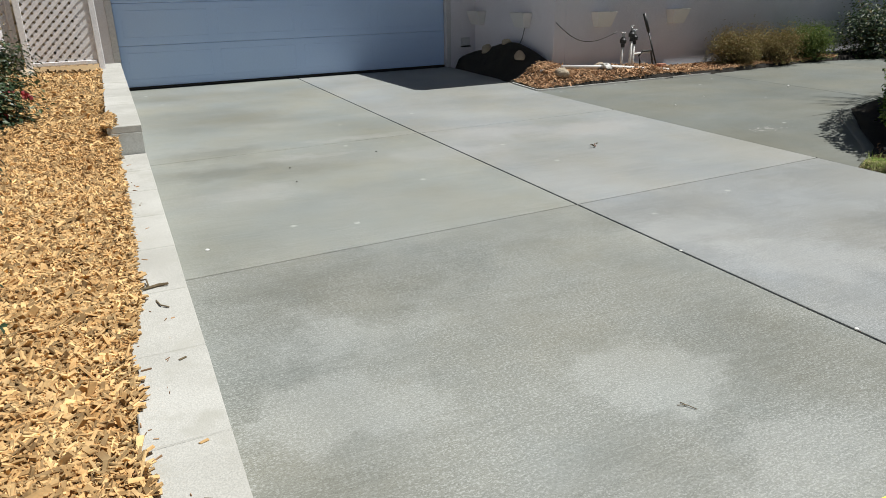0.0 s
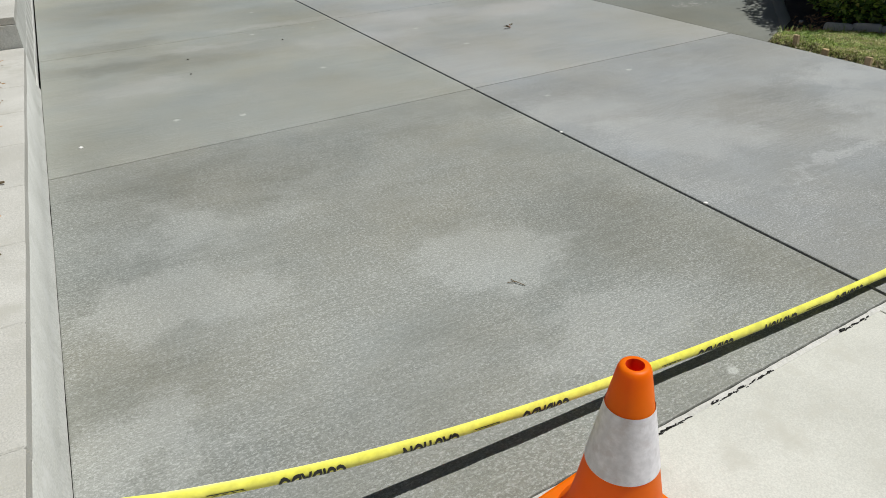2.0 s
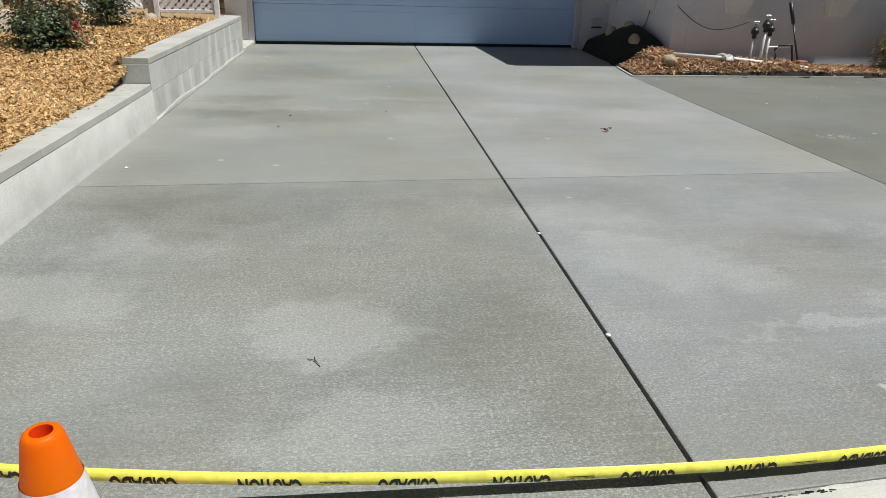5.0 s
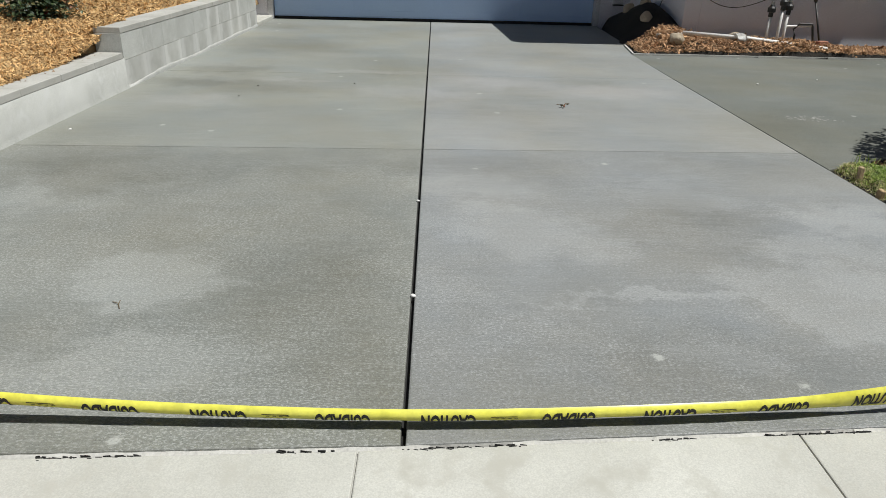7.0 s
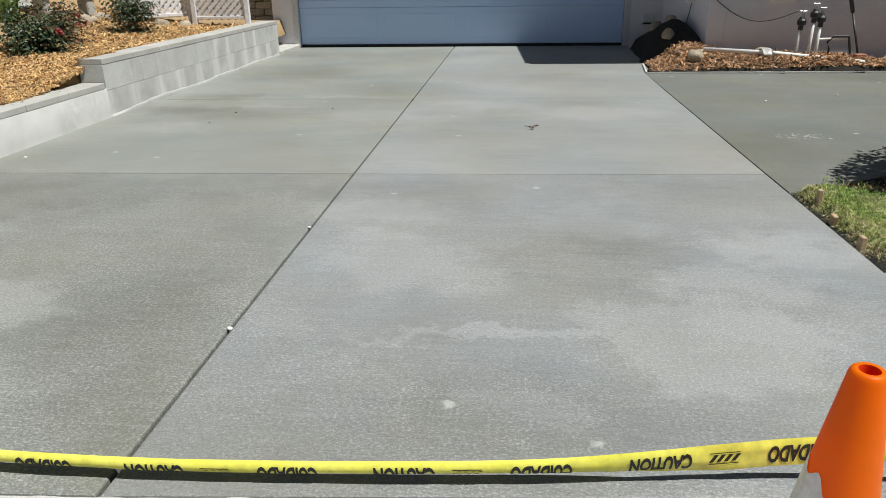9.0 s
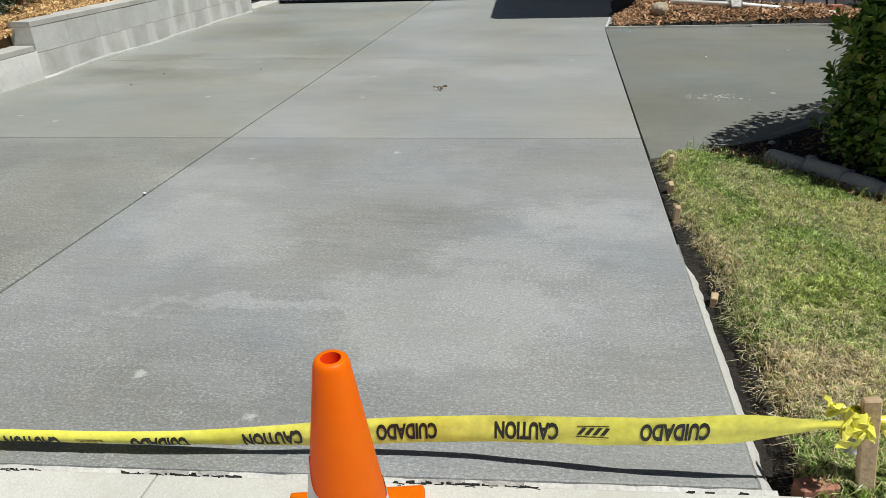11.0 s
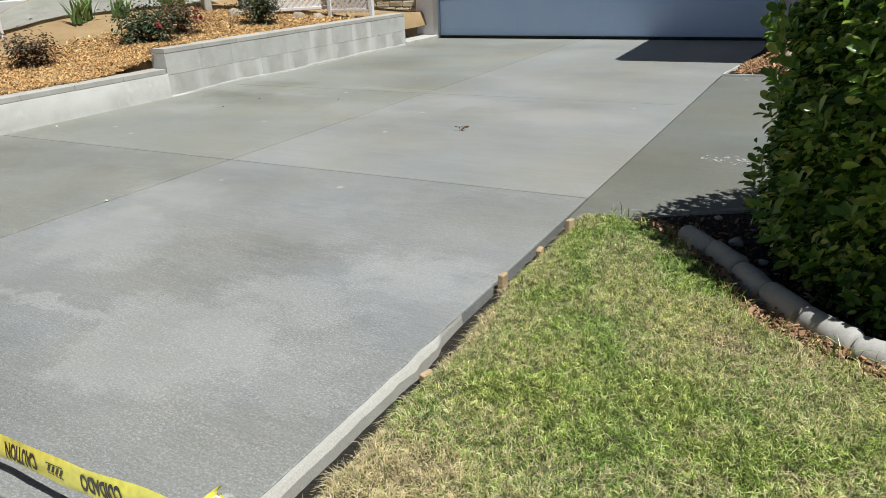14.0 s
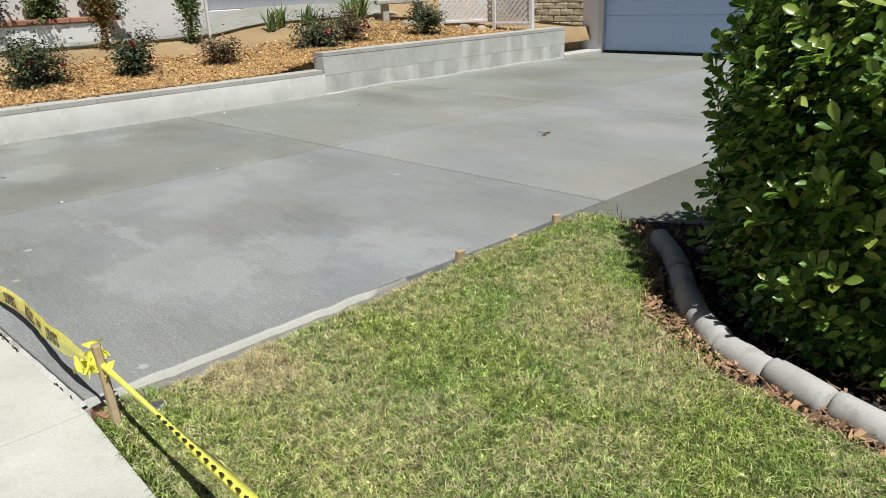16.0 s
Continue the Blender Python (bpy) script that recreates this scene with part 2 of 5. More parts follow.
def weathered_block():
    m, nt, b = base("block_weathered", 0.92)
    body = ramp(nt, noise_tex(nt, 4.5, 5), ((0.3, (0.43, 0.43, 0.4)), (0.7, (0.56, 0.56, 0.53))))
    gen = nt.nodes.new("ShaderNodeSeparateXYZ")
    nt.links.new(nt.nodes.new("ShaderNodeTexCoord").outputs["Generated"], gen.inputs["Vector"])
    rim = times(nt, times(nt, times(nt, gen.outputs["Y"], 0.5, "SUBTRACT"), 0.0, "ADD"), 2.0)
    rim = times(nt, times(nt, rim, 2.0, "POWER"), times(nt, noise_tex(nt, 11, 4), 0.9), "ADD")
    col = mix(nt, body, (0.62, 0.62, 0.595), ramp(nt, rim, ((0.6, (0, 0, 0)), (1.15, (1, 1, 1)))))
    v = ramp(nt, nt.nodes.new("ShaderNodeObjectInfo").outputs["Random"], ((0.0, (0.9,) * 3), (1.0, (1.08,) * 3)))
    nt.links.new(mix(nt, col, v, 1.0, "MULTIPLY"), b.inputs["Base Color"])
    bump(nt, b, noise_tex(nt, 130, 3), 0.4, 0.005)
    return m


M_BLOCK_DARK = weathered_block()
M_CAP = surface("cap_concrete", (0.43, 0.42, 0.385), (0.54, 0.53, 0.495), 2.6, 210, 0.92, 0.4, vary=0.04, dirt=(0.42, 0.41, 0.37), grit=0.9)
M_MORTAR = surface("mortar", (0.47, 0.46, 0.43), (0.6, 0.59, 0.56), 6, 90, 0.95, 0.6)
M_SOIL = surface("dry_soil", (0.3, 0.2, 0.1), (0.42, 0.3, 0.16), 2.2, 90, 0.97, 0.7, dirt=(0.34, 0.22, 0.11))
M_DIRT = surface("dark_soil", (0.028, 0.021, 0.015), (0.068, 0.05, 0.035), 6, 70, 0.98, 0.9, dist=0.02)
# Soil for shaded places, with the shade itself put into the colour.
M_SHADE_SOIL = surface("shade_black_soil", (0.01, 0.009, 0.007), (0.03, 0.024, 0.018), 6, 70, 0.98, 0.9, dist=0.02)
M_LAWNSOIL = surface("thatch_soil", (0.05, 0.045, 0.022), (0.12, 0.1, 0.05), 7, 70, 0.98, 0.9, dist=0.02)
M_CHIP = surface("wood_chips", (0.42, 0.24, 0.09), (0.68, 0.47, 0.23), 14, 60, 0.85, 0.4, island=0.55)
M_BARK = surface("bark_chips", (0.3, 0.165, 0.085), (0.54, 0.34, 0.19), 9, 60, 0.9, 0.4, island=0.5)
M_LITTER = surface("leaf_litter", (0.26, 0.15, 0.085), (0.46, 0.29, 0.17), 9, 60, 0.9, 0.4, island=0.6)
M_STUCCO = surface("stucco", (0.78, 0.765, 0.82), (0.84, 0.825, 0.88), 1.2, 110, 0.95, 0.5, dirt=(0.74, 0.725, 0.775))
M_WHITE = surface("white_paint", (0.76, 0.75, 0.73), (0.82, 0.81, 0.79), 2, 60, 0.5, 0.1, grit=0.15)
# White door; the blue skylight falling on it is put into this base colour.
M_DOOR = surface("door_skylight_blue", (0.5, 0.67, 0.97), (0.55, 0.72, 0.99), 0.8, 50, 0.42, 0.04, grit=0.1)
M_TRIM = surface("trim_paint", (0.6, 0.6, 0.62), (0.68, 0.68, 0.7), 3, 60, 0.55, 0.1)
M_LATTICE = surface("lattice_white", (0.76, 0.74, 0.75), (0.82, 0.8, 0.81), 4, 60, 0.6, 0.1)
M_RUBBER = surface("rubber_black", (0.012, 0.012, 0.013), (0.03, 0.03, 0.03), 8, 90, 0.7, 0.2)
M_PVC = surface("pvc_white", (0.72, 0.71, 0.68), (0.8, 0.79, 0.77), 5, 60, 0.4, 0.1)
M_BLACK = surface("black_plastic", (0.015, 0.015, 0.016), (0.035, 0.035, 0.036), 7, 70, 0.45, 0.1)
M_STEEL = surface("dull_metal", (0.35, 0.35, 0.36), (0.5, 0.5, 0.5), 9, 90, 0.35, 0.1, metal=0.9)
M_ORANGE = surface("cone_orange", (1.0, 0.2, 0.0), (1.0, 0.24, 0.002), 6, 40, 0.45, 0.03, spec=0.3, grit=0.2)
def glow_through(m, colour, share):
    """Thin plastic: part of the light passes through the shell."""
    nt = m.node_tree
    tr = nt.nodes.new("ShaderNodeBsdfTranslucent")
    tr.inputs["Color"].default_value = (*colour, 1)
    ms = nt.nodes.new("ShaderNodeMixShader")
    ms.inputs[0].default_value = share
    nt.links.new(nt.nodes["Material Output"].inputs["Surface"].links[0].from_socket, ms.inputs[1])
    nt.links.new(tr.outputs[0], ms.inputs[2])
    nt.links.new(ms.outputs[0], nt.nodes["Material Output"].inputs["Surface"])


glow_through(M_ORANGE, (1.0, 0.14, 0.0), 0.4)
# Same plastic within the tip; the hollow's shade is put into its colour.
M_ORANGE_IN = surface("cone_hollow_shade", (0.85, 0.05, 0.004), (0.9, 0.07, 0.006), 6, 40, 0.5, 0.05)
M_COLLAR = surface("reflective_white", (0.72, 0.7, 0.74), (0.8, 0.78, 0.82), 9, 60, 0.35, 0.08, dirt=(0.62, 0.58, 0.6))
M_TAPE = surface("tape_yellow", (0.84, 0.8, 0.1), (0.9, 0.86, 0.16), 7, 40, 0.32, 0.08)
M_INK = surface("tape_ink", (0.012, 0.012, 0.01), (0.02, 0.02, 0.016), 9, 60, 0.45, 0.0)
M_WOOD = surface("stake_wood", (0.46, 0.33, 0.19), (0.6, 0.46, 0.3), 8, 90, 0.85, 0.4, vary=0.12)
M_ROCK = surface("field_rock", (0.3, 0.24, 0.17), (0.5, 0.42, 0.32), 6, 60, 0.9, 0.7, vary=0.15, dist=0.02)
M_KERB = surface("edging_concrete", (0.42, 0.41, 0.385), (0.53, 0.52, 0.495), 5, 160, 0.9, 0.15, vary=0.06, dirt=(0.38, 0.37, 0.345), dist=0.002, grit=0.5)
M_SPLIT = surface("split_block", (0.36, 0.3, 0.2), (0.5, 0.43, 0.31), 6, 50, 0.95, 0.8, vary=0.15, dist=0.02)
M_BRICK = surface("brick_red", (0.36, 0.16, 0.1), (0.46, 0.22, 0.15), 8, 80, 0.9, 0.4, vary=0.12)
M_GREYPANEL = surface("grey_panel", (0.3, 0.31, 0.34), (0.36, 0.37, 0.4), 1, 50, 0.55, 0.1)
M_ROOF = surface("roof_tile", (0.2, 0.13, 0.1), (0.3, 0.2, 0.15), 4, 60, 0.9, 0.5)
M_STEM = surface("plant_stem", (0.12, 0.09, 0.05), (0.2, 0.15, 0.09), 20, 90, 0.9, 0.4)
# Last pair: how far gaps are darkened and tips brightened in the blade colour.
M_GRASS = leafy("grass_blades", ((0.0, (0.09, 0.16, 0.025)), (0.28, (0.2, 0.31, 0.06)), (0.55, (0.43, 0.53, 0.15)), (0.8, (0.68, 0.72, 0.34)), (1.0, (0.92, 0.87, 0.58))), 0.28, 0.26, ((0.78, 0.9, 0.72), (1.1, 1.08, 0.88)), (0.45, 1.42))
M_STRAW = leafy("dry_thatch", ((0.0, (0.5, 0.4, 0.21)), (0.5, (0.68, 0.57, 0.34)), (1.0, (0.82, 0.73, 0.48))), 0.7, 0.25, None, (0.6, 1.35))
M_HEDGE = leafy("hedge_leaf", ((0.0, (0.03, 0.07, 0.016)), (0.35, (0.08, 0.17, 0.034)), (0.62, (0.2, 0.33, 0.056)), (0.88, (0.46, 0.6, 0.12)), (1.0, (0.6, 0.6, 0.2))), 0.22, 0.34)
M_ROSE = leafy("rose_leaf", ((0.0, (0.02, 0.04, 0.02)), (0.5, (0.045, 0.08, 0.035)), (0.8, (0.09, 0.13, 0.05)), (1.0, (0.2, 0.16, 0.07))), 0.45, 0.2)
M_ROSE_DRY = leafy("rose_leaf_bronze", ((0.0, (0.07, 0.06, 0.03)), (0.5, (0.13, 0.1, 0.05)), (0.85, (0.24, 0.15, 0.08)), (1.0, (0.36, 0.12, 0.09))), 0.55, 0.2)
M_BLOOM = leafy("rose_bloom", ((0.0, (0.34, 0.03, 0.035)), (0.5, (0.46, 0.09, 0.1)), (1.0, (0.55, 0.2, 0.18))), 0.6, 0.25)
M_DRYBUSH = leafy("dry_bush_leaf", ((0.0, (0.13, 0.085, 0.035)), (0.4, (0.25, 0.18, 0.075)), (0.75, (0.36, 0.28, 0.12)), (1.0, (0.2, 0.22, 0.07))), 0.7, 0.25)
M_GREENBUSH = leafy("bush_leaf", ((0.0, (0.05, 0.09, 0.02)), (0.5, (0.12, 0.18, 0.04)), (1.0, (0.26, 0.3, 0.08))), 0.5, 0.25)
M_IRIS = leafy("iris_leaf", ((0.0, (0.08, 0.15, 0.05)), (0.6, (0.16, 0.26, 0.07)), (1.0, (0.3, 0.36, 0.12))), 0.45, 0.25)
M_COLUMN = leafy("column_leaf", ((0.0, (0.12, 0.12, 0.02)), (0.5, (0.26, 0.22, 0.04)), (0.8, (0.34, 0.2, 0.06)), (1.0, (0.4, 0.1, 0.06))), 0.5, 0.3)


# ---- builders ----
def finish(bm, name, material, parent=None, label="", smooth=False):
    me = bpy.data.meshes.new(name)
    bm.normal_update()
    bm.to_mesh(me)
    bm.free()
    me.materials.append(material)
    if smooth:
        me.shade_smooth()
    ob = new(name, me)
    if parent:
        ob.parent = parent
    if label:
        ob["label"] = label
    return ob


def part(name, bm, material, parent, label="", smooth=False):
    return finish(bm, name, material, parent, label, smooth)


def thing(name, label, category, group="", kind="", at=(0, 0, 0), turn=0):
    ob = new(name)
    ob.matrix_basis = pose(*at, 0, 0, turn)
    return tagged(ob, label, category, group, kind)


def box(bm, lo, hi, bevel=0.0, m=None, seg=1):
    r = bmesh.ops.create_cube(bm, size=1)
    vs = r["verts"]
    c = [(a + b) / 2 for a, b in zip(lo, hi)]
    s = [b - a for a, b in zip(lo, hi)]
    for v in vs:
        v.co = Vector([c[i] + v.co[i] * s[i] for i in range(3)])
    if bevel:
        es = list({e for v in vs for e in v.link_edges})
        r2 = bmesh.ops.bevel(bm, geom=es, offset=bevel, segments=seg, profile=0.6, affect="EDGES")
        vs = list({v for f in r2["faces"] for v in f.verts} | {v for v in vs if v.is_valid})
    if m:
        bmesh.ops.transform(bm, matrix=m, verts=vs)
    return vs


def lathe(bm, profile, seg=32, m=None):
    """Turn a list of (radius, z) round the z axis."""
    rings = []
    for r, z in profile:
        if r < 1e-5:
            rings.append([bm.verts.new((0, 0, z))])
        else:
            rings.append([bm.verts.new((r * math.cos(2 * math.pi * i / seg), r * math.sin(2 * math.pi * i / seg), z)) for i in range(seg)])
    for a, b in zip(rings, rings[1:]):
        for i in range(seg):
            j = (i + 1) % seg
            vs = []
            for v in (a[i % len(a)], a[j % len(a)], b[j % len(b)], b[i % len(b)]):
                if v not in vs:
                    vs.append(v)
            if len(vs) > 2:
                bm.faces.new(vs)
    if m:
        bmesh.ops.transform(bm, matrix=m, verts=[v for r in rings for v in r])


def tube(bm, pts, radius, seg=8):
    """A round tube along points; radius a number or one for each point."""
    pts = [Vector(p) for p in pts]
    rad = radius if isinstance(radius, (list, tuple)) else [radius] * len(pts)
    rings = []
    for i, p in enumerate(pts):
        d = (pts[min(i + 1, len(pts) - 1)] - pts[max(i - 1, 0)]).normalized()
        q = d.to_track_quat("Z", "Y")
        rings.append([bm.verts.new(p + q @ Vector((rad[i] * math.cos(2 * math.pi * k / seg), rad[i] * math.sin(2 * math.pi * k / seg), 0))) for k in range(seg)])
    for a, b in zip(rings, rings[1:]):
        for k in range(seg):
            bm.faces.new((a[k], a[(k + 1) % seg], b[(k + 1) % seg], b[k]))
    bm.faces.new(rings[0][::-1])
    bm.faces.new(rings[-1])


def prism(bm, outline, z0, z1):
    """An upright prism over a plan outline (counter-clockwise)."""
    lo = [bm.verts.new((x, y, z0)) for x, y in outline]
    hi = [bm.verts.new((x, y, z1)) for x, y in outline]
    n = len(outline)
    top = bm.faces.new(hi)
    bm.faces.new(lo[::-1])
    for i in range(n):
        bm.faces.new((lo[i], lo[(i + 1) % n], hi[(i + 1) % n], hi[i]))
    return top


def sheet(bm, x0, x1, y0, y1, nx, ny, height):
    """A grid with its height from height(x, y)."""
    rows = [[bm.verts.new((x0 + (x1 - x0) * i / nx, y0 + (y1 - y0) * j / ny, 0)) for i in range(nx + 1)] for j in range(ny + 1)]
    for row in rows:
        for v in row:
            v.co.z = height(v.co.x, v.co.y)
    for j in range(ny):
        for i in range(nx):
            bm.faces.new((rows[j][i], rows[j][i + 1], rows[j + 1][i + 1], rows[j + 1][i]))


def mesh_object(name, verts, faces, material, parent=None, label=""):
    me = bpy.data.meshes.new(name)
    me.from_pydata(verts, [], faces)
    me.materials.append(material)
    ob = new(name, me)
    if parent:
        ob.parent = parent
    if label:
        ob["label"] = label
    return ob


def frames_of(normal, rng, n):
    """Random tangent frames about unit normals (n x 3)."""
    r = rng.normal(size=(n, 3))
    t = np.cross(normal, r)
    t /= np.linalg.norm(t, axis=1)[:, None] + 1e-9
    return t, np.cross(normal, t)


def leaves(name, pos, normal, size, material, parent, rng, width=0.5, label="", fold=0.12, hang=0.0):
    """Pointed folded leaves at the given places: length along a random tangent, six corners each."""
    n = len(pos)
    normal = normal / (np.linalg.norm(normal, axis=1)[:, None] + 1e-9)
    t, b = frames_of(normal, rng, n)
    t = t + np.array([0, 0, -hang])
    t /= np.linalg.norm(t, axis=1)[:, None]
    b = np.cross(normal, t)
    b /= np.linalg.norm(b, axis=1)[:, None] + 1e-9
    s = (size * rng.uniform(0.6, 1.25, n))[:, None]
    w = s * width
    up = normal * s * fold
    shape = [pos - t * s * 0.5, pos - t * s * 0.12 + b * w * 0.5 + up, pos + t * s * 0.22 + b * w * 0.42 + up,
             pos + t * s * 0.5 - up, pos + t * s * 0.22 - b * w * 0.42 + up, pos - t * s * 0.12 - b * w * 0.5 + up, pos + t * s * 0.05]
    v = np.stack(shape, 1).reshape(-1, 3)
    k = np.arange(n)[:, None] * 7
    f = np.concatenate([k + np.array(q) for q in ((0, 6, 1, 1), (1, 6, 2, 2), (2, 6, 3, 3), (3, 6, 4, 4), (4, 6, 5, 5), (5, 6, 0, 0))])[:, :3]
    return mesh_object(name, v.tolist(), f.tolist(), material, parent, label)


def round_leaves(name, pos, along_, normal, size, material, parent, rng, width=0.5, label=""):
    """Blunt, cupped leaves: stalk end at the given places, length along the given directions, ten corners each."""
    n = len(pos)
    t = along_ / (np.linalg.norm(along_, axis=1)[:, None] + 1e-9)
    b = np.cross(normal, t)
    b /= np.linalg.norm(b, axis=1)[:, None] + 1e-9
    up = np.cross(t, b)
    s = (size * rng.uniform(0.6, 1.2, n))[:, None]
    w = s * width * rng.uniform(0.85, 1.15, n)[:, None]
    rim = [(0.0, 0.0, 0.0), (0.28, 0.3, 0.05), (0.58, 0.5, 0.07), (0.84, 0.36, 0.03), (1.0, 0.0, -0.08), (0.84, -0.36, 0.03), (0.58, -0.5, 0.07), (0.28, -0.3, 0.05)]
    mid = [(0.4, 0.0, -0.01), (0.72, 0.0, -0.03)]
    v = np.stack([pos + t * s * u + b * w * k + up * s * h for u, k, h in rim + mid], 1).reshape(-1, 3)
    q = np.arange(n)[:, None] * 10
    f = np.concatenate([q + np.array(c) for c in ((0, 8, 1), (1, 8, 2), (2, 8, 9), (2, 9, 3), (3, 9, 4), (4, 9, 5), (5, 9, 6), (6, 9, 8), (6, 8, 7), (7, 8, 0))])
    ob = mesh_object(name, v.tolist(), f.tolist(), material, parent, label)
    ob.data.shade_smooth()
    return ob


def blades(name, pos, length, width, material, parent, rng, lean=0.6, label=""):
    """Bent grass-like blades: two pieces each, tapering to a point."""
    n = len(pos)
    a = rng.uniform(0, 2 * math.pi, n)
    side = np.stack([np.cos(a), np.sin(a), np.zeros(n)], 1)
    d = rng.uniform(0, 2 * math.pi, n)
    out = np.stack([np.cos(d), np.sin(d), np.zeros(n)], 1)
    L = (length * rng.uniform(0.5, 1.2, n))[:, None]
    k = rng.uniform(0.1, 1.0, n)[:, None] * lean
    w = width * rng.uniform(0.6, 1.3, n)[:, None]
    up = np.array([0, 0, 1.0])
    p1 = pos + up * L * 0.55 + out * L * 0.3 * k
    p2 = pos + up * L * (1.0 - 0.45 * k) + out * L * 0.95 * k
    v = np.stack([pos - side * w, pos + side * w, p1 + side * w * 0.7, p1 - side * w * 0.7, p2], 1).reshape(-1, 3)
    q = np.arange(n) * 5
    faces = np.stack([q, q + 1, q + 2, q + 3], 1).tolist() + np.stack([q + 3, q + 2, q + 4], 1).tolist()
    return mesh_object(name, v.tolist(), faces, material, parent, label)


def chips(name, pos, size, material, rng, parent=None, label="", tilt=0.3, wide=1.0):
    """Wood chips: thin slivers with eight corners, lying every way."""
    n = len(pos)
    nrm = np.array([0, 0, 1.0]) + rng.normal(size=(n, 3)) * tilt
    nrm /= np.linalg.norm(nrm, axis=1)[:, None]
    t, b = frames_of(nrm, rng, n)
    L = (size * np.minimum(rng.lognormal(0.0, 0.65, n), 2.6))[:, None]
    W = L * rng.uniform(0.06, 0.2, n)[:, None] * wide
    H = rng.uniform(0.001, 0.0035, n)[:, None]
    taper = rng.uniform(0.3, 1.0, n)[:, None]
    cs = []
    for h in (-1, 1):
        for lx, wy in ((-1, -1), (1, -taper), (1, taper), (-1, 1)):
            cs.append(pos + t * L * 0.5 * lx + b * W * 0.5 * wy + nrm * H * h)
    v = np.stack(cs, 1).reshape(-1, 3)
    k = np.arange(n)[:, None] * 8
    f = np.concatenate([k + np.array(q) for q in ((0, 3, 2, 1), (4, 5, 6, 7), (0, 1, 5, 4), (1, 2, 6, 5), (2, 3, 7, 6), (3, 0, 4, 7))])
    return mesh_object(name, v.tolist(), f.tolist(), material, parent, label)


def rock_mesh(bm, sx, sy, sz, seed, m=None):
    r = bmesh.ops.create_icosphere(bm, subdivisions=3, radius=1)
    for v in r["verts"]:
        p = v.co.copy()
        k = 1 + 0.28 * noise.noise(p * 1.1 + Vector((seed * 3.1, seed, 0))) + 0.1 * noise.noise(p * 3 + Vector((0, seed * 2.7, seed)))
        v.co = Vector((p.x * sx * k, p.y * sy * k, max(p.z, -0.35) * sz * k))
    if m:
        bmesh.ops.transform(bm, matrix=m, verts=r["verts"])


# ---- ground and slabs ----
def smooth(a, b, v):
    k = min(1, max(0, (v - a) / (b - a)))
    return k * k * (3 - 2 * k)


SKEW = 0.053


def x_right(y):
    return 2.283


def right_of(x, y):
    """Plan of the lawn side, seen from the driveway's corner."""
    return x * 1.056, y * 1.045


def left_of(x, y):
    """Plan of the planting bed, square to the street."""
    return x, 0.975 * y + 0.055 * (x + 2.3)


def x_wall(y):
    return -2.312


def y_walk(x):
    return min(0.018 + 0.058 * x if x < 0 else 0.018 + 0.082 * x, 0.215)


bm = bmesh.new()
sheet(bm, -400, 400, -400, 400, 40, 40, lambda x, y: -0.14)
tagged(finish(bm, "ground", M_DIRT), "bare brown earth reaching away on all sides", "ground", kind="structure")


def slab(outline, material, parent, z0=-0.1, z1=0.0, bevel=0.006):
    bm = bmesh.new()
    top = prism(bm, outline, z0, z1)
    bmesh.ops.bevel(bm, geom=list(top.edges), offset=bevel, segments=2, profile=0.5, affect="EDGES")
    return part("slab", bm, material, parent)


driveway = thing("driveway", "new grey broom-finished concrete driveway with dark sawn joints", "driveway", kind="structure")
CJ, TJ, FIRST, NB = 0.006, 0.005, 2.6, 5.01


def y_door(x):
    return 9.415 + SKEW * x


def cross(y, x):
    return y + SKEW * x


for y0, y1 in ((None, FIRST), (FIRST, NB), (NB, None)):
    xl, xr = x_wall(0) + 0.02, x_right(0) - 0.006

    def near(x):
        return cross(y0, x) + TJ if y0 else y_walk(x) + 0.012

    def far(x):
        return cross(y1, x) - TJ if y1 else y_door(x)

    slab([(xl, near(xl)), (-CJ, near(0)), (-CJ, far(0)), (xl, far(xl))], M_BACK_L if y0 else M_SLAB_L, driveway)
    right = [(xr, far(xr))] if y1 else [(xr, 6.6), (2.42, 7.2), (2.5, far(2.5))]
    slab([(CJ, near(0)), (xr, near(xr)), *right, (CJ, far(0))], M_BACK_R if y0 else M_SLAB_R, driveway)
bm = bmesh.new()
box(bm, (-0.03, 0.0, -0.1), (0.03, 9.4, -0.024))
for y, depth in ((FIRST, 0.02), (NB, 0.008)):
    prism(bm, [(-2.28, cross(y, -2.28) - 0.03), (2.27, cross(y, 2.27) - 0.03), (2.27, cross(y, 2.27) + 0.03), (-2.28, cross(y, -2.28) + 0.03)], -0.1, -depth)
part("joint_filler", bm, M_JOINT, driveway, "dark expansion joint filler")

walkway = thing("walkway", "darker grey concrete walkway slabs beside the driveway", "walkway", kind="structure")
XW = x_right(0) + 0.004
slab([(XW, 2.4), right_of(2.45, 2.45), (5.29, 4.2), (5.29, 6.77), (XW, 6.61), (XW, 2.74)], M_WALK, walkway, z1=-0.003)
slab([(5.298, 4.2), (7.8, 4.7), (7.8, 7.1), (5.6, 6.95), (5.298, 6.78)], M_WALK, walkway, z1=-0.003)
slab([(7.806, 4.7), (13, 4.7), (13, 6.7), (9.0, 6.9), (7.806, 7.1)], M_WALK, walkway, z1=-0.003)

sidewalk = thing("sidewalk", "pale weathered concrete sidewalk slabs along the driveway", "sidewalk", kind="structure")
xs = [-4.6, -3.5, -2.4, -1.25, -0.105, 0.99, 2.357, 3.5, 4.65, 5.8, 6.95, 8.2]
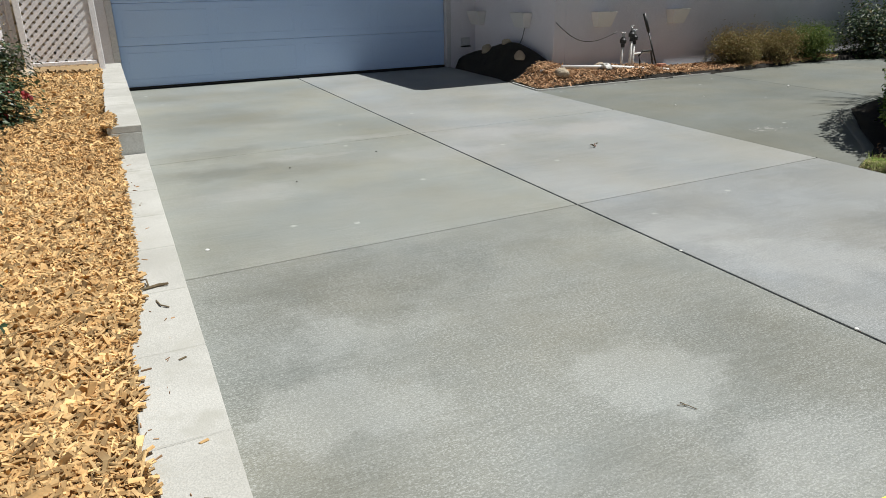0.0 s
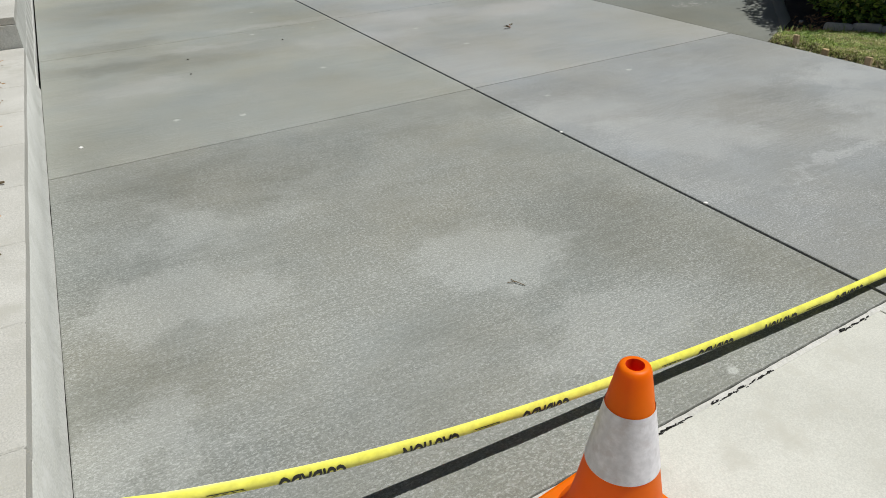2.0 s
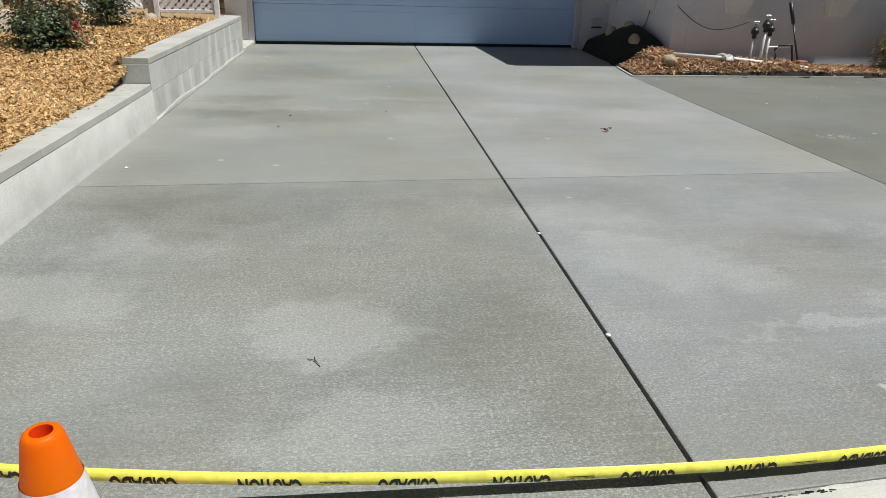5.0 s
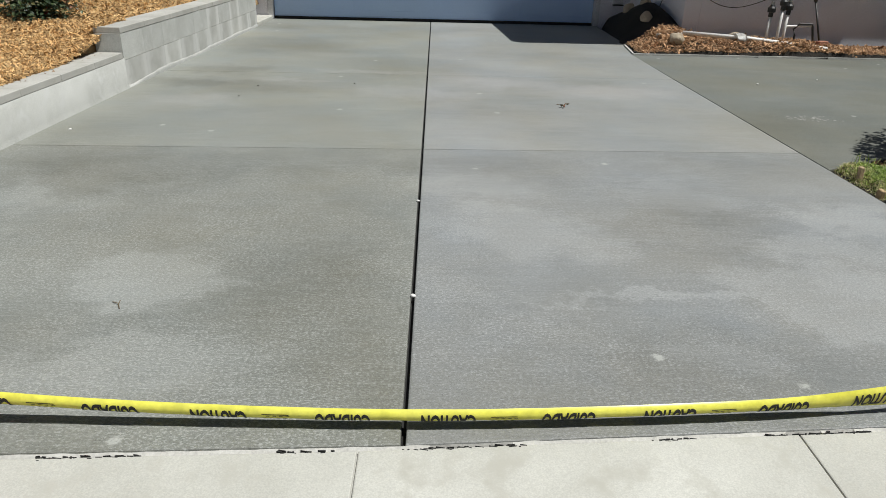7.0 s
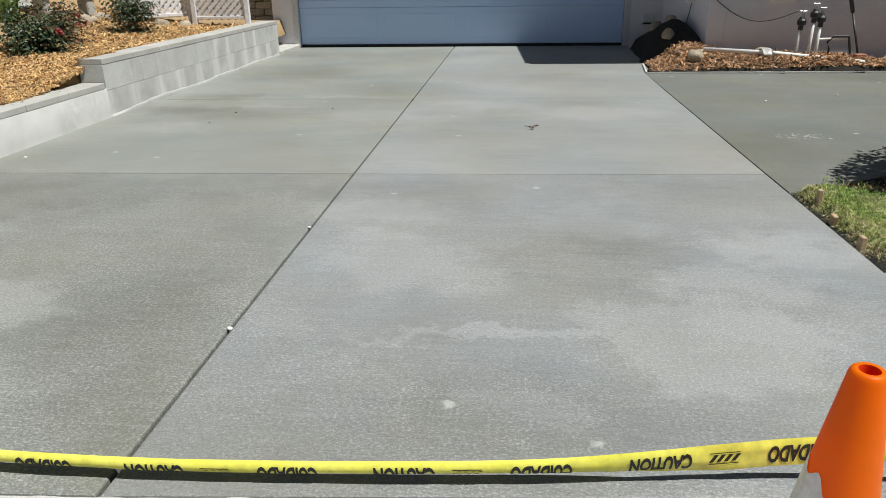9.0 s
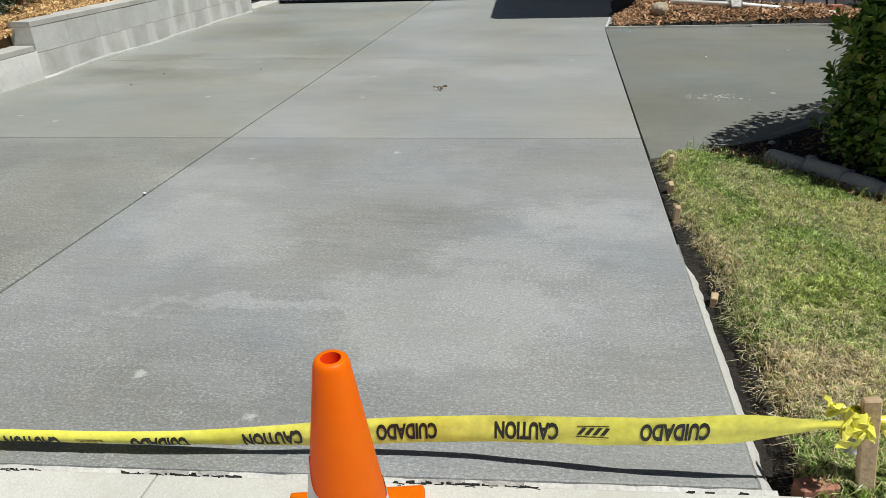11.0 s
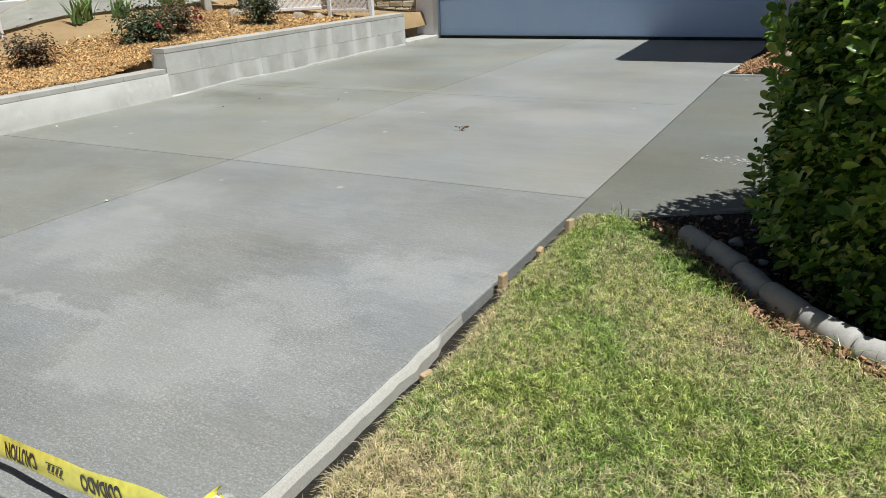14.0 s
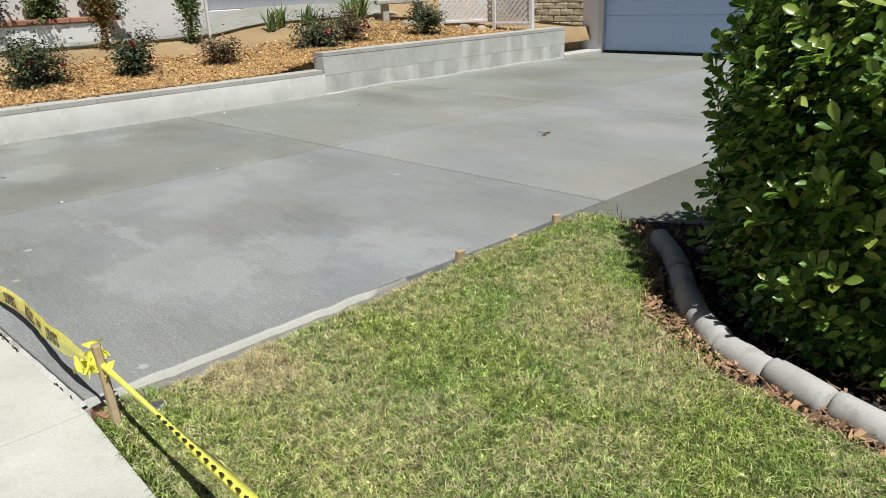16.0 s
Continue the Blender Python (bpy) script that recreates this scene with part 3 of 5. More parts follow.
for a, b in zip(xs, xs[1:]):
    slab([(a + 0.0015, -1.55), (b - 0.0015, -1.55), (b - 0.0015, y_walk(b) - 0.012), (a + 0.0015, y_walk(a) - 0.012)], M_SIDE, sidewalk, z0=-0.12, z1=0.006, bevel=0.004)

bm = bmesh.new()
for x in xs[1:-1]:
    box(bm, (x - 0.02, -1.54, -0.12), (x + 0.02, y_walk(x - 0.02) - 0.016, -0.001))
part("joint_filler", bm, M_CAP, sidewalk, "grey grit packed in the slab joints")

# Crumbling strip of old mortar where driveway and sidewalk meet.
rng = np.random.default_rng(3)
edge = thing("crumbled_joint", "crumbling mortar joint with dark holes along the sidewalk", "joint", kind="structure")
bm = bmesh.new()
n = 260
prev = None
for i in range(n + 1):
    x = -2.35 + 4.66 * i / n
    yc = y_walk(x) - 0.004
    w0, w1 = 0.012, 0.009 + 0.0025 * noise.noise((x * 14, 5, 0))
    z = 0.0 + 0.004 * noise.noise((x * 21, 2, 3))
    hole = noise.noise((x * 3.3, 7, 1)) > 0.22 and noise.noise((x * 23, 9, 1)) > -0.15
    cur = [bm.verts.new((x, yc - 0.012, z - (0.03 if hole else 0))), bm.verts.new((x, yc - w0 * 0.3, z - (0.025 if hole else 0))), bm.verts.new((x, yc + w1, z + 0.002))]
    if prev:
        for a in (0, 1):
            bm.faces.new((prev[a], cur[a], cur[a + 1], prev[a + 1]))
    prev = cur
part("mortar_strip", bm, M_MORTAR, edge)
bm = bmesh.new()
for i in range(520):
    x = -2.3 + 4.55 * rng.random()
    if noise.noise((x * 3.3, 7, 1)) < 0.0:
        continue
    L, W = rng.uniform(0.002, 0.011), rng.uniform(0.0006, 0.0017)
    box(bm, (-L, -W, -0.01), (L, W, 0.0072), 0.0007, pose(x, y_walk(x) - 0.012 + rng.normal() * 0.003, 0, 0, 0, rng.uniform(-12, 12)))
part("dark_crack", bm, M_JOINT, edge, "dark crumbled hole")

# ---- garage and house ----
def turned(px, py, dx, dy):
    """Turn about a corner of the plan, squaring the building to the street."""
    return Matrix.Translation((px + dx, py + dy, 0)) @ pose(0, 0, 0, 0, 0, 3.05) @ Matrix.Translation((-px, -py, 0))


AT_GARAGE = turned(0.12, 9.67, -0.05, -0.27)
AT_HOUSE = turned(2.2, 7.02, -0.045, 0.0)
garage = thing("garage", "pale stucco garage with a wide white sectional door", "garage", kind="structure")
garage.matrix_basis = AT_GARAGE
bm = bmesh.new()
for lo, hi in (((-2.62, 9.67, -0.1), (-2.32, 9.92, 2.6)), ((2.57, 9.67, -0.1), (3.13, 9.92, 2.6)), ((-2.32, 9.67, 2.15), (2.57, 9.92, 2.6)),
               ((-2.62, 9.92, -0.1), (-2.42, 17, 2.6)), ((9.0, 9.92, -0.1), (9.2, 17, 2.6)), ((-2.62, 17, -0.1), (9.2, 17.2, 2.6))):
    box(bm, lo, hi, 0.006)
part("wall", bm, M_STUCCO, garage)
bm = bmesh.new()
box(bm, (-2.66, 9.22, 2.55), (2.18, 9.6, 2.7))
box(bm, (-2.66, 9.605, 2.61), (9.25, 17.25, 2.8))
part("roof", bm, M_ROOF, garage)
bm = bmesh.new()
for lo, hi in (((-2.32, 9.655, 0.0), (-2.24, 9.77, 2.15)), ((2.49, 9.655, 0.0), (2.57, 9.77, 2.15)), ((-2.24, 9.655, 2.08), (2.49, 9.77, 2.15))):
    box(bm, lo, hi, 0.005)
part("door_trim", bm, M_TRIM, garage, "white painted door jamb")
gdoor = thing("garage_door", "white closed sectional garage door with long recessed panels", "garage door", kind="structure")
gdoor.matrix_basis = AT_GARAGE
for k in range(4):
    bm = bmesh.new()
    z0, z1 = 0.035 + 0.52 * k, 0.035 + 0.52 * (k + 1) - 0.0025
    box(bm, (-2.235, 9.73, z0), (2.485, 9.77, z1), 0.006)
    for j in range(4):
        x0 = -2.15 + j * 1.175
        for lo, hi in (((x0, z0 + 0.09), (x0 + 1.05, z0 + 0.1)), ((x0, z1 - 0.1), (x0 + 1.05, z1 - 0.09)), ((x0, z0 + 0.1), (x0 + 0.01, z1 - 0.1)), ((x0 + 1.04, z0 + 0.1), (x0 + 1.05, z1 - 0.1))):
            box(bm, (lo[0], 9.727, lo[1]), (hi[0], 9.732, hi[1]), 0.0015)
    part("panel", bm, M_DOOR, gdoor)
bm = bmesh.new()
box(bm, (-2.235, 9.71, 0.004), (2.485, 9.77, 0.034), 0.006)
part("bottom_seal", bm, M_RUBBER, gdoor, "black rubber bottom seal")
bm = bmesh.new()
box(bm, (-2.32, 9.69, -0.1), (2.57, 9.92, 0.0))
bmesh.ops.transform(bm, matrix=AT_GARAGE, verts=bm.verts[:])
tagged(finish(bm, "threshold", M_JOINT), "dark garage threshold under the closed door", "threshold", kind="structure")

house = thing("house", "stucco house wing with overhanging eave, bed along its foot", "house", kind="structure")
house.matrix_basis = AT_HOUSE
bm = bmesh.new()
box(bm, (3.15, 7.44, -0.1), (3.35, 9.67, 2.6), 0.006)
box(bm, (3.35, 7.44, -0.1), (14, 7.64, 2.6), 0.006)
part("wall", bm, M_STUCCO, house)
bm = bmesh.new()
box(bm, (2.2, 7.02, 2.5), (14.3, 9.6, 2.62), 0.01)
box(bm, (2.23, 7.05, 2.625), (14.3, 17, 2.8))
part("eave", bm, M_TRIM, house, "painted overhanging eave")

# ---- block retaining wall ----
rng = np.random.default_rng(11)
retaining = thing("retaining_wall", "stepped grey concrete block retaining wall with smooth caps", "retaining wall", kind="structure")


def block_mesh(L, W, H, bevel, name, material, seed):
    bm = bmesh.new()
    box(bm, (-W / 2, -L / 2, -H / 2), (W / 2, L / 2, H / 2), bevel)
    for v in bm.verts:
        v.co += Vector((noise.noise(v.co * 9 + Vector((seed, 0, 0))), noise.noise(v.co * 9 + Vector((0, seed, 0))), noise.noise(v.co * 9 + Vector((0, 0, seed))))) * 0.0018
    me = bpy.data.meshes.new(name)
    bm.to_mesh(me)
    bm.free()
    me.materials.append(material)
    return me


BL, TH = 0.4225, 0.2
END, STEP = 8.35, 4.125
kinds = {}
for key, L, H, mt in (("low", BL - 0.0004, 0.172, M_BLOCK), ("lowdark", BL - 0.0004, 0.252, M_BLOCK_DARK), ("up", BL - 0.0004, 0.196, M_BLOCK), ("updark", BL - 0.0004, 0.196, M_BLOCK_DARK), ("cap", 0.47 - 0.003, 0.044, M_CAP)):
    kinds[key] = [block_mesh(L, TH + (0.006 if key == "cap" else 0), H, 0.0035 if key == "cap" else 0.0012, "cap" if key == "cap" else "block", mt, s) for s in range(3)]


def lay(key, y, z, name):
    ob = new(name, kinds[key][int(rng.integers(3))])
    ob.parent = retaining
    ob.matrix_basis = pose(x_wall(y) - TH / 2 + rng.normal() * 0.0005, y, z, 0, 0, rng.normal() * 0.1)
    return ob


y = STEP - 10 * BL
i = 0
while y < END - 0.2:
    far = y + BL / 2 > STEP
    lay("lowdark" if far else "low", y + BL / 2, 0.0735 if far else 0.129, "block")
    y += BL
    i += 1
y = STEP
i = 0
while y < END - 0.1:
    lay("updark" if i in (5, 7) else "up", min(y + BL / 2, END - BL / 2), 0.3, "block")
    y += BL
    i += 1
y = -0.12
while y < STEP - 0.1:
    lay("cap", min(y + 0.235, STEP - 0.228), 0.241, "cap")
    y += 0.47
y = STEP
while y < END - 0.1:
    lay("cap", min(y + 0.235, END - 0.235), 0.4225, "cap")
    y += 0.47
bm = bmesh.new()
for y0, y1, z0, z in ((STEP - 10 * BL + 0.01, STEP - 0.004, -0.1, 0.2175), (STEP + 0.004, END - 0.01, -0.1, 0.196), (STEP + 0.004, END - 0.01, 0.205, 0.399)):
    prism(bm, [(x_wall(y0) - 0.006, y0), (x_wall(y1) - 0.006, y1), (x_wall(y1) - TH + 0.006, y1), (x_wall(y0) - TH + 0.006, y0)], z0, z)
part("mortar_core", bm, M_MORTAR, retaining, "pale mortar between the blocks")
bm = bmesh.new()
for y0, y1, low in ((-0.1, STEP, True), (STEP + 0.002, END, False)):
    prev = None
    for i in range(80):
        y = y0 + (y1 - y0) * i / 79
        xw = x_wall(y)
        h = 0.216 if low else 0.022 + 0.02 * noise.noise((y * 1.3, 0, 4)) + 0.01 * noise.noise((y * 7, 3, 4))
        w = (0.018 if low else 0.008) + 0.004 * noise.noise((y * 2.1, 8, 4))
        cur = [bm.verts.new((xw - 0.004, y, h + 0.004)), bm.verts.new((xw + 0.003, y, h)), bm.verts.new((xw + 0.0045 + 0.0015 * noise.noise((y * 5, 2, 2)), y, 0.03 if low else 0.012)), bm.verts.new((xw + w, y, -0.01))]
        if prev:
            for k in range(3):
                bm.faces.new((prev[k], prev[k + 1], cur[k + 1], cur[k]))
        prev = cur
part("mortar_smear", bm, M_BLOCK, retaining, "smeared mortar fillet along the foot", smooth=True)
bm = bmesh.new()
box(bm, (-2.75, END + 0.01, -0.1), (-2.3, 9.29, 0.05), 0.012)
tagged(finish(bm, "concrete_pad", M_SIDE), "small pale concrete pad beside the garage corner", "pad", kind="structure")

# ---- planting bed beside the driveway ----
def bed_z(x, y):
    d = max(0.0, x_wall(y) - TH - x)
    low = 0.245 + 0.15 * min(d, 2.1)
    high = 0.405 + 0.055 * d * d
    k = smooth(3.3, 4.5, y - 0.35 * min(d, 1.5))
    return low + (high - low) * k + 0.012 * noise.noise((x * 2.2, y * 2.2, 0.3)) + 0.006 * noise.noise((x * 9, y * 9, 0.3))


bm = bmesh.new()
sheet(bm, -5.5, -2.49, -1.4, 9.4, 50, 150, lambda x, y: bed_z(x, y) - 0.012 - (0.2 if x > x_wall(y) - TH - 0.01 else 0))
tagged(finish(bm, "bed_soil", M_SOIL, smooth=True), "dry tan garden soil sloping up behind the block wall", "soil", kind="structure")


def scatter(n, x0, x1, y0, y1, keep, rng):
    p = np.stack([rng.uniform(x0, x1, n), rng.uniform(y0, y1, n)], 1)
    return np.array([(x, y) for x, y in p if keep(x, y)])


rng = np.random.default_rng(21)
def mulch_edge(y):
    return -3.55 - 0.35 * noise.noise((y * 0.7, 2, 0)) - 0.9 * smooth(5.5, 8.0, y) - 0.25


near = scatter(125000, -3.4, -2.46, -0.1, 4.6, lambda x, y: x < x_wall(y) - TH + 0.03 * noise.noise((y * 5, 0, 0)) + 0.045 * smooth(1.3, 1.8, y), rng)
far = scatter(42000, -4.9, -2.5, 0.2, 8.0, lambda x, y: x < x_wall(y) - TH - 0.005 and x > mulch_edge(y) + rng.normal() * 0.12, rng)
for nm, pts, size in (("near", near, 0.024), ("far", far, 0.034)):
    pos = np.array([(x, y, max(bed_z(x, y), (0.266 if y < STEP else 0.446) if x > x_wall(y) - TH - 0.01 else 0) + rng.uniform(-0.006, 0.016)) for x, y in pts])
    tagged(chips("wood_mulch", pos, size, M_CHIP, rng, tilt=0.45, wide=1.7), "fresh golden wood-chip mulch covering the planting bed", "mulch", kind="stuff")

# Loose chips and twigs on the caps.
strewn = scatter(300, -2.53, -2.33, 0.2, 4.1, lambda x, y: rng.random() < 1.0 - (x + 2.53) * 6.5, rng)
pos = np.array([(x, y, 0.2645) for x, y in strewn])
tagged(chips("fallen_chips", pos, 0.011, M_BARK, rng, tilt=0.05), "small chips and crumbs strewn on the wall caps", "debris", kind="stuff")
twig = thing("twig", "dry grey forked twig lying on the wall cap", "twig")
bm = bmesh.new()
tube(bm, [(-2.53, 1.74, 0.269), (-2.46, 1.79, 0.271), (-2.4, 1.81, 0.269), (-2.37, 1.8, 0.273)], [0.003, 0.004, 0.006, 0.004], 6)
tube(bm, [(-2.435, 1.8, 0.27), (-2.44, 1.86, 0.279), (-2.46, 1.88, 0.271)], 0.003, 6)
tube(bm, [(-2.42, 1.68, 0.267), (-2.41, 1.63, 0.269), (-2.385, 1.605, 0.267)], 0.0025, 6)
part("stem", bm, M_STEM, twig)
for x, y, L, turn, mt, lab in ((-2.376, 0.797, 0.02, 20, M_CHIP, "flat tan wood chip lying on the wall cap"), (-2.396, 0.589, 0.014, -35, M_STEM, "dark broken bark piece lying on the wall cap"), (-2.49, 0.66, 0.018, 50, M_STEM, "dark broken bark piece lying on the wall cap"), (-2.38, 1.23, 0.02, 25, M_STEM, "thin dark twig end lying on the wall cap")):
    th = thing("wood_scrap", lab, "wood chip", "scraps on the wall cap", at=(x, y, 0.2635), turn=turn)
    bm = bmesh.new()
    box(bm, (-L * 0.6, -0.0035, 0), (L * 0.6, 0.0035, 0.003), 0.001)
    for v in bm.verts:
        v.co += Vector((0.004 * noise.noise(v.co * 60 + Vector((x * 9, 0, 0))), 0.005 * noise.noise(v.co * 70 + Vector((0, y * 9, 0))), 0))
    part("chip_body", bm, mt, th)
stub = thing("pipe_stub", "short grey plastic pipe end lying on the mulch", "pipe", at=(-2.6, 0.52, bed_z(-2.6, 0.52) + 0.028), turn=16)
bm = bmesh.new()
lathe(bm, [(0.0, -0.09), (0.019, -0.09), (0.019, 0.05), (0.027, 0.052), (0.027, 0.1), (0.02, 0.1), (0.02, 0.06), (0.0, 0.06)], 20, pose(0, 0, 0, 0, 84, 0))
part("pipe", bm, surface("pvc_grey", (0.3, 0.28, 0.26), (0.45, 0.43, 0.4), 20, 90, 0.6, 0.2), stub, smooth=False)


# ---- caution tape, stakes and cones ----
def stake(name, x, y, z0, z1, w, t, lean, label, group=""):
    th = thing(name, label, "stake", group, at=(x, y, z0))
    bm = bmesh.new()
    vs = box(bm, (-w / 2, -t / 2, 0), (w / 2, t / 2, z1 - z0), 0.003, pose(0, 0, 0, *lean))
    part("stake_body", bm, M_WOOD, th)
    return th


corner_stake = stake("wooden_stake", 2.49, 0.238, -0.03, 0.235, 0.034, 0.018, (0, -9, 0), "weathered wooden stake with yellow tape knotted round it")
stake("wooden_stake", -2.68, 0.47, 0.2, 0.42, 0.035, 0.02, (6, 5, 30), "wooden stake standing in the wood-chip mulch")

TAPE_KEYS = [(-2.4, 0.19, 0.29), (-2.25, 0.11, 0.28), (-2.1, 0.09, 0.25), (-1.9, 0.085, 0.195), (-1.6, 0.085, 0.137), (-1.35, 0.085, 0.105), (-1.05, 0.088, 0.072), (-0.7, 0.088, 0.05), (-0.35, 0.088, 0.038), (0.03, 0.09, 0.034), (0.35, 0.105, 0.035), (0.7, 0.13, 0.038), (1.1, 0.165, 0.042), (1.6, 0.222, 0.085), (2.1, 0.207, 0.135), (2.28, 0.215, 0.16), (2.43, 0.235, 0.18)]


def along(keys, x):
    for a, b in zip(keys, keys[1:]):
        if x <= b[0]:
            k = max(0, (x - a[0]) / (b[0] - a[0]))
            return [p + (q - p) * k for p, q in zip(a, b)]
    return list(keys[-1])


def tape_state(x):
    s = [along(TAPE_KEYS, x + d) for d in (-0.15, -0.075, 0, 0.075, 0.15)]
    y, z = sum(v[1] for v in s) / 5, sum(v[2] for v in s) / 5
    open_ = smooth(0.8, 1.45, x)
    span = 3.5 - 3.1 * open_
    lift = radians(-38 + 43 * open_)
    width = 0.068 * (1 - 0.72 * smooth(2.2, 2.4, x)) * (1 - 0.6 * smooth(-2.2, -2.38, x))
    return y, z, span, lift, width


def tape_point(x, v, out=0.0):
    """The place on the ribbon at x, v from -0.5 (foot) to 0.5 (head) across it."""
    y, z, span, lift, width = tape_state(x)
    r = width / span
    k = math.sin(span / 2) / (span / 2)
    a = lift + v * span
    wav = 0.004 * noise.noise((x * 9, v * 2, 0)) * (1 if span < 2 else 0.3)
    return Vector((x, y - (r + out + wav) * math.cos(a) + r * k * math.cos(lift), z + (r + out + wav) * math.sin(a) - r * k * math.sin(lift)))


tape = thing("caution_tape", "yellow plastic caution tape strung low across the driveway entrance", "tape")
bm = bmesh.new()
NX, NV = 260, 14
grid = [[bm.verts.new(tape_point(-2.4 + 4.82 * i / NX, j / NV - 0.5)) for j in range(NV + 1)] for i in range(NX + 1)]
for i in range(NX):
    for j in range(NV):
        bm.faces.new((grid[i][j], grid[i + 1][j], grid[i + 1][j + 1], grid[i][j + 1]))
part("ribbon", bm, M_TAPE, tape, smooth=True)


def word_bm(text, width, height):
    cu = bpy.data.curves.new("word", "FONT")
    cu.body, cu.resolution_u, cu.offset = text, 3, 0.038
    ob = bpy.data.objects.new("word", cu)
    scene.collection.objects.link(ob)
    bpy.context.view_layer.update()
    me = bpy.data.meshes.new_from_object(ob.evaluated_get(bpy.context.evaluated_depsgraph_get()))
    bpy.data.objects.remove(ob)
    b = bmesh.new()
    b.from_mesh(me)
    bpy.data.meshes.remove(me)
    bmesh.ops.triangulate(b, faces=b.faces[:])
    xs_, ys_ = [v.co.x for v in b.verts], [v.co.y for v in b.verts]
    x0, x1, y0, y1 = min(xs_), max(xs_), min(ys_), max(ys_)
    for v in b.verts:
        v.co = Vector(((v.co.x - x0) / (x1 - x0) * width, (v.co.y - y0) / (y1 - y0) * height, 0))
    for _ in range(2):
        long_ = [e for e in b.edges if e.calc_length() > 0.008]
        bmesh.ops.subdivide_edges(b, edges=long_, cuts=1)
        bmesh.ops.triangulate(b, faces=b.faces[:])
    return b


def print_word(text, xc, width):
    b = word_bm(text, width, 0.64)
    for v in b.verts:
        v.co = tape_point(xc + width / 2 - v.co.x, 0.3 - v.co.y, 0.0012)
    part("lettering", b, M_INK, tape, "black printed lettering")


PITCH = 0.56
for k in range(-4, 5):
    xc = -0.15 + PITCH * k
    for text, off in (("CUIDADO", 0.0), ("CAUTION", 0.26)):
        if -2.3 < xc + off < 2.2:
            print_word(text, xc + off, 0.135)
    xm = xc + 0.395
    if -2.3 < xm < 2.2:
        b = bmesh.new()
        for q in range(4):
            x0 = xm - 0.03 + q * 0.016
            b.faces.new([b.verts.new(tape_point(x0 + dx, vv, 0.0012)) for dx, vv in ((0, -0.12), (0.009, -0.12), (0.02, 0.14), (0.011, 0.14))])
        for vv in (0.2, -0.2):
            b.faces.new([b.verts.new(tape_point(xm + dx, vv + dv, 0.0012)) for dx, dv in ((-0.03, -0.015), (0.035, -0.015), (0.035, 0.015), (-0.03, 0.015))])
        part("printed_mark", b, M_INK, tape, "small black printed mark")

# Tape past the corner stake, twisted to a thin cord over the lawn.
def tail_y(u):
    return 0.238 + 0.012 * math.sin(u * 3)


def tail_z(u):
    return 0.18 + 0.07 * u


tail = thing("tape_tail", "twisted end of yellow caution tape running over the lawn", "tape")
bm = bmesh.new()
prev = None
for i in range(121):
    u = i / 120
    x = 2.43 + 1.9 * u
    yy = tail_y(u)
    z = tail_z(u)
    a = u * 7.0 + 0.7
    w = 0.009 + 0.005 * math.sin(u * 5) ** 2
    c = Vector((0, math.cos(a), math.sin(a))) * w
    e = Vector((0, -math.sin(a), math.cos(a))) * 0.006
    p = Vector((x, yy, z))
    cur = [bm.verts.new(q) for q in (p - c, p - c * 0.3 + e, p + c, p + c * 0.3 - e)]
    if prev:
        for k in range(4):
            bm.faces.new((prev[k], prev[(k + 1) % 4], cur[(k + 1) % 4], cur[k]))
    prev = cur
part("cord", bm, M_TAPE, tail, smooth=True)
bm = bmesh.new()
for i in range(34):
    x = 2.85 + 1.1 * i / 34
    u = (x - 2.43) / 1.9
    yy, z = tail_y(u), tail_z(u)
    box(bm, (-0.004, -0.002, -0.006), (0.005, 0.002, 0.008), 0.001, pose(x, yy - 0.007, z + 0.0105, 35, 30, 0))
part("printed_mark", bm, M_INK, tail, "cramped black print on the twisted tape")

rng = np.random.default_rng(5)
def knot(name, x, y, z, n, size, label):
    th = thing(name, label, "tape")
    for k in range(n):
        bm = bmesh.new()
        a0, r0 = rng.uniform(0, 6.28), size * rng.uniform(0.3, 1)
        d = Vector((math.cos(a0), math.sin(a0), rng.uniform(-0.2, 0.9)))
        side = d.cross(Vector((rng.normal(), rng.normal(), rng.normal()))).normalized()
        prev = None
        for i in range(9):
            u = i / 8
            p = Vector((x, y, z)) + d * r0 * u * 1.4 + Vector((0, 0, -0.02 * u * u)) + side * 0.018 * math.sin(u * 8 + k)
            w = side * (0.005 + 0.011 * u) * (1 + 0.5 * math.sin(u * 9 + k))
            lift = d.cross(side) * 0.009 * math.sin(u * 13 + k)
            cur = [bm.verts.new(p - w), bm.verts.new(p + lift), bm.verts.new(p + w)]
            if prev:
                bm.faces.new((prev[0], prev[1], cur[1], cur[0]))
                bm.faces.new((prev[1], prev[2], cur[2], cur[1]))
            prev = cur
        part("tail", bm, M_TAPE, th)
    bm = bmesh.new()
    lathe(bm, [(0.018, -0.03), (0.024, -0.012), (0.022, 0.01), (0.014, 0.026)], 10, pose(x, y, z))
    part("wrap", bm, M_TAPE, th, smooth=True)


knot("tape_knot", 2.43, 0.235, 0.18, 14, 0.045, "crumpled knot of yellow caution tape on the stake")
knot("tape_knot", -2.4, 0.17, 0.292, 10, 0.045, "crumpled end of yellow caution tape on the wall cap")


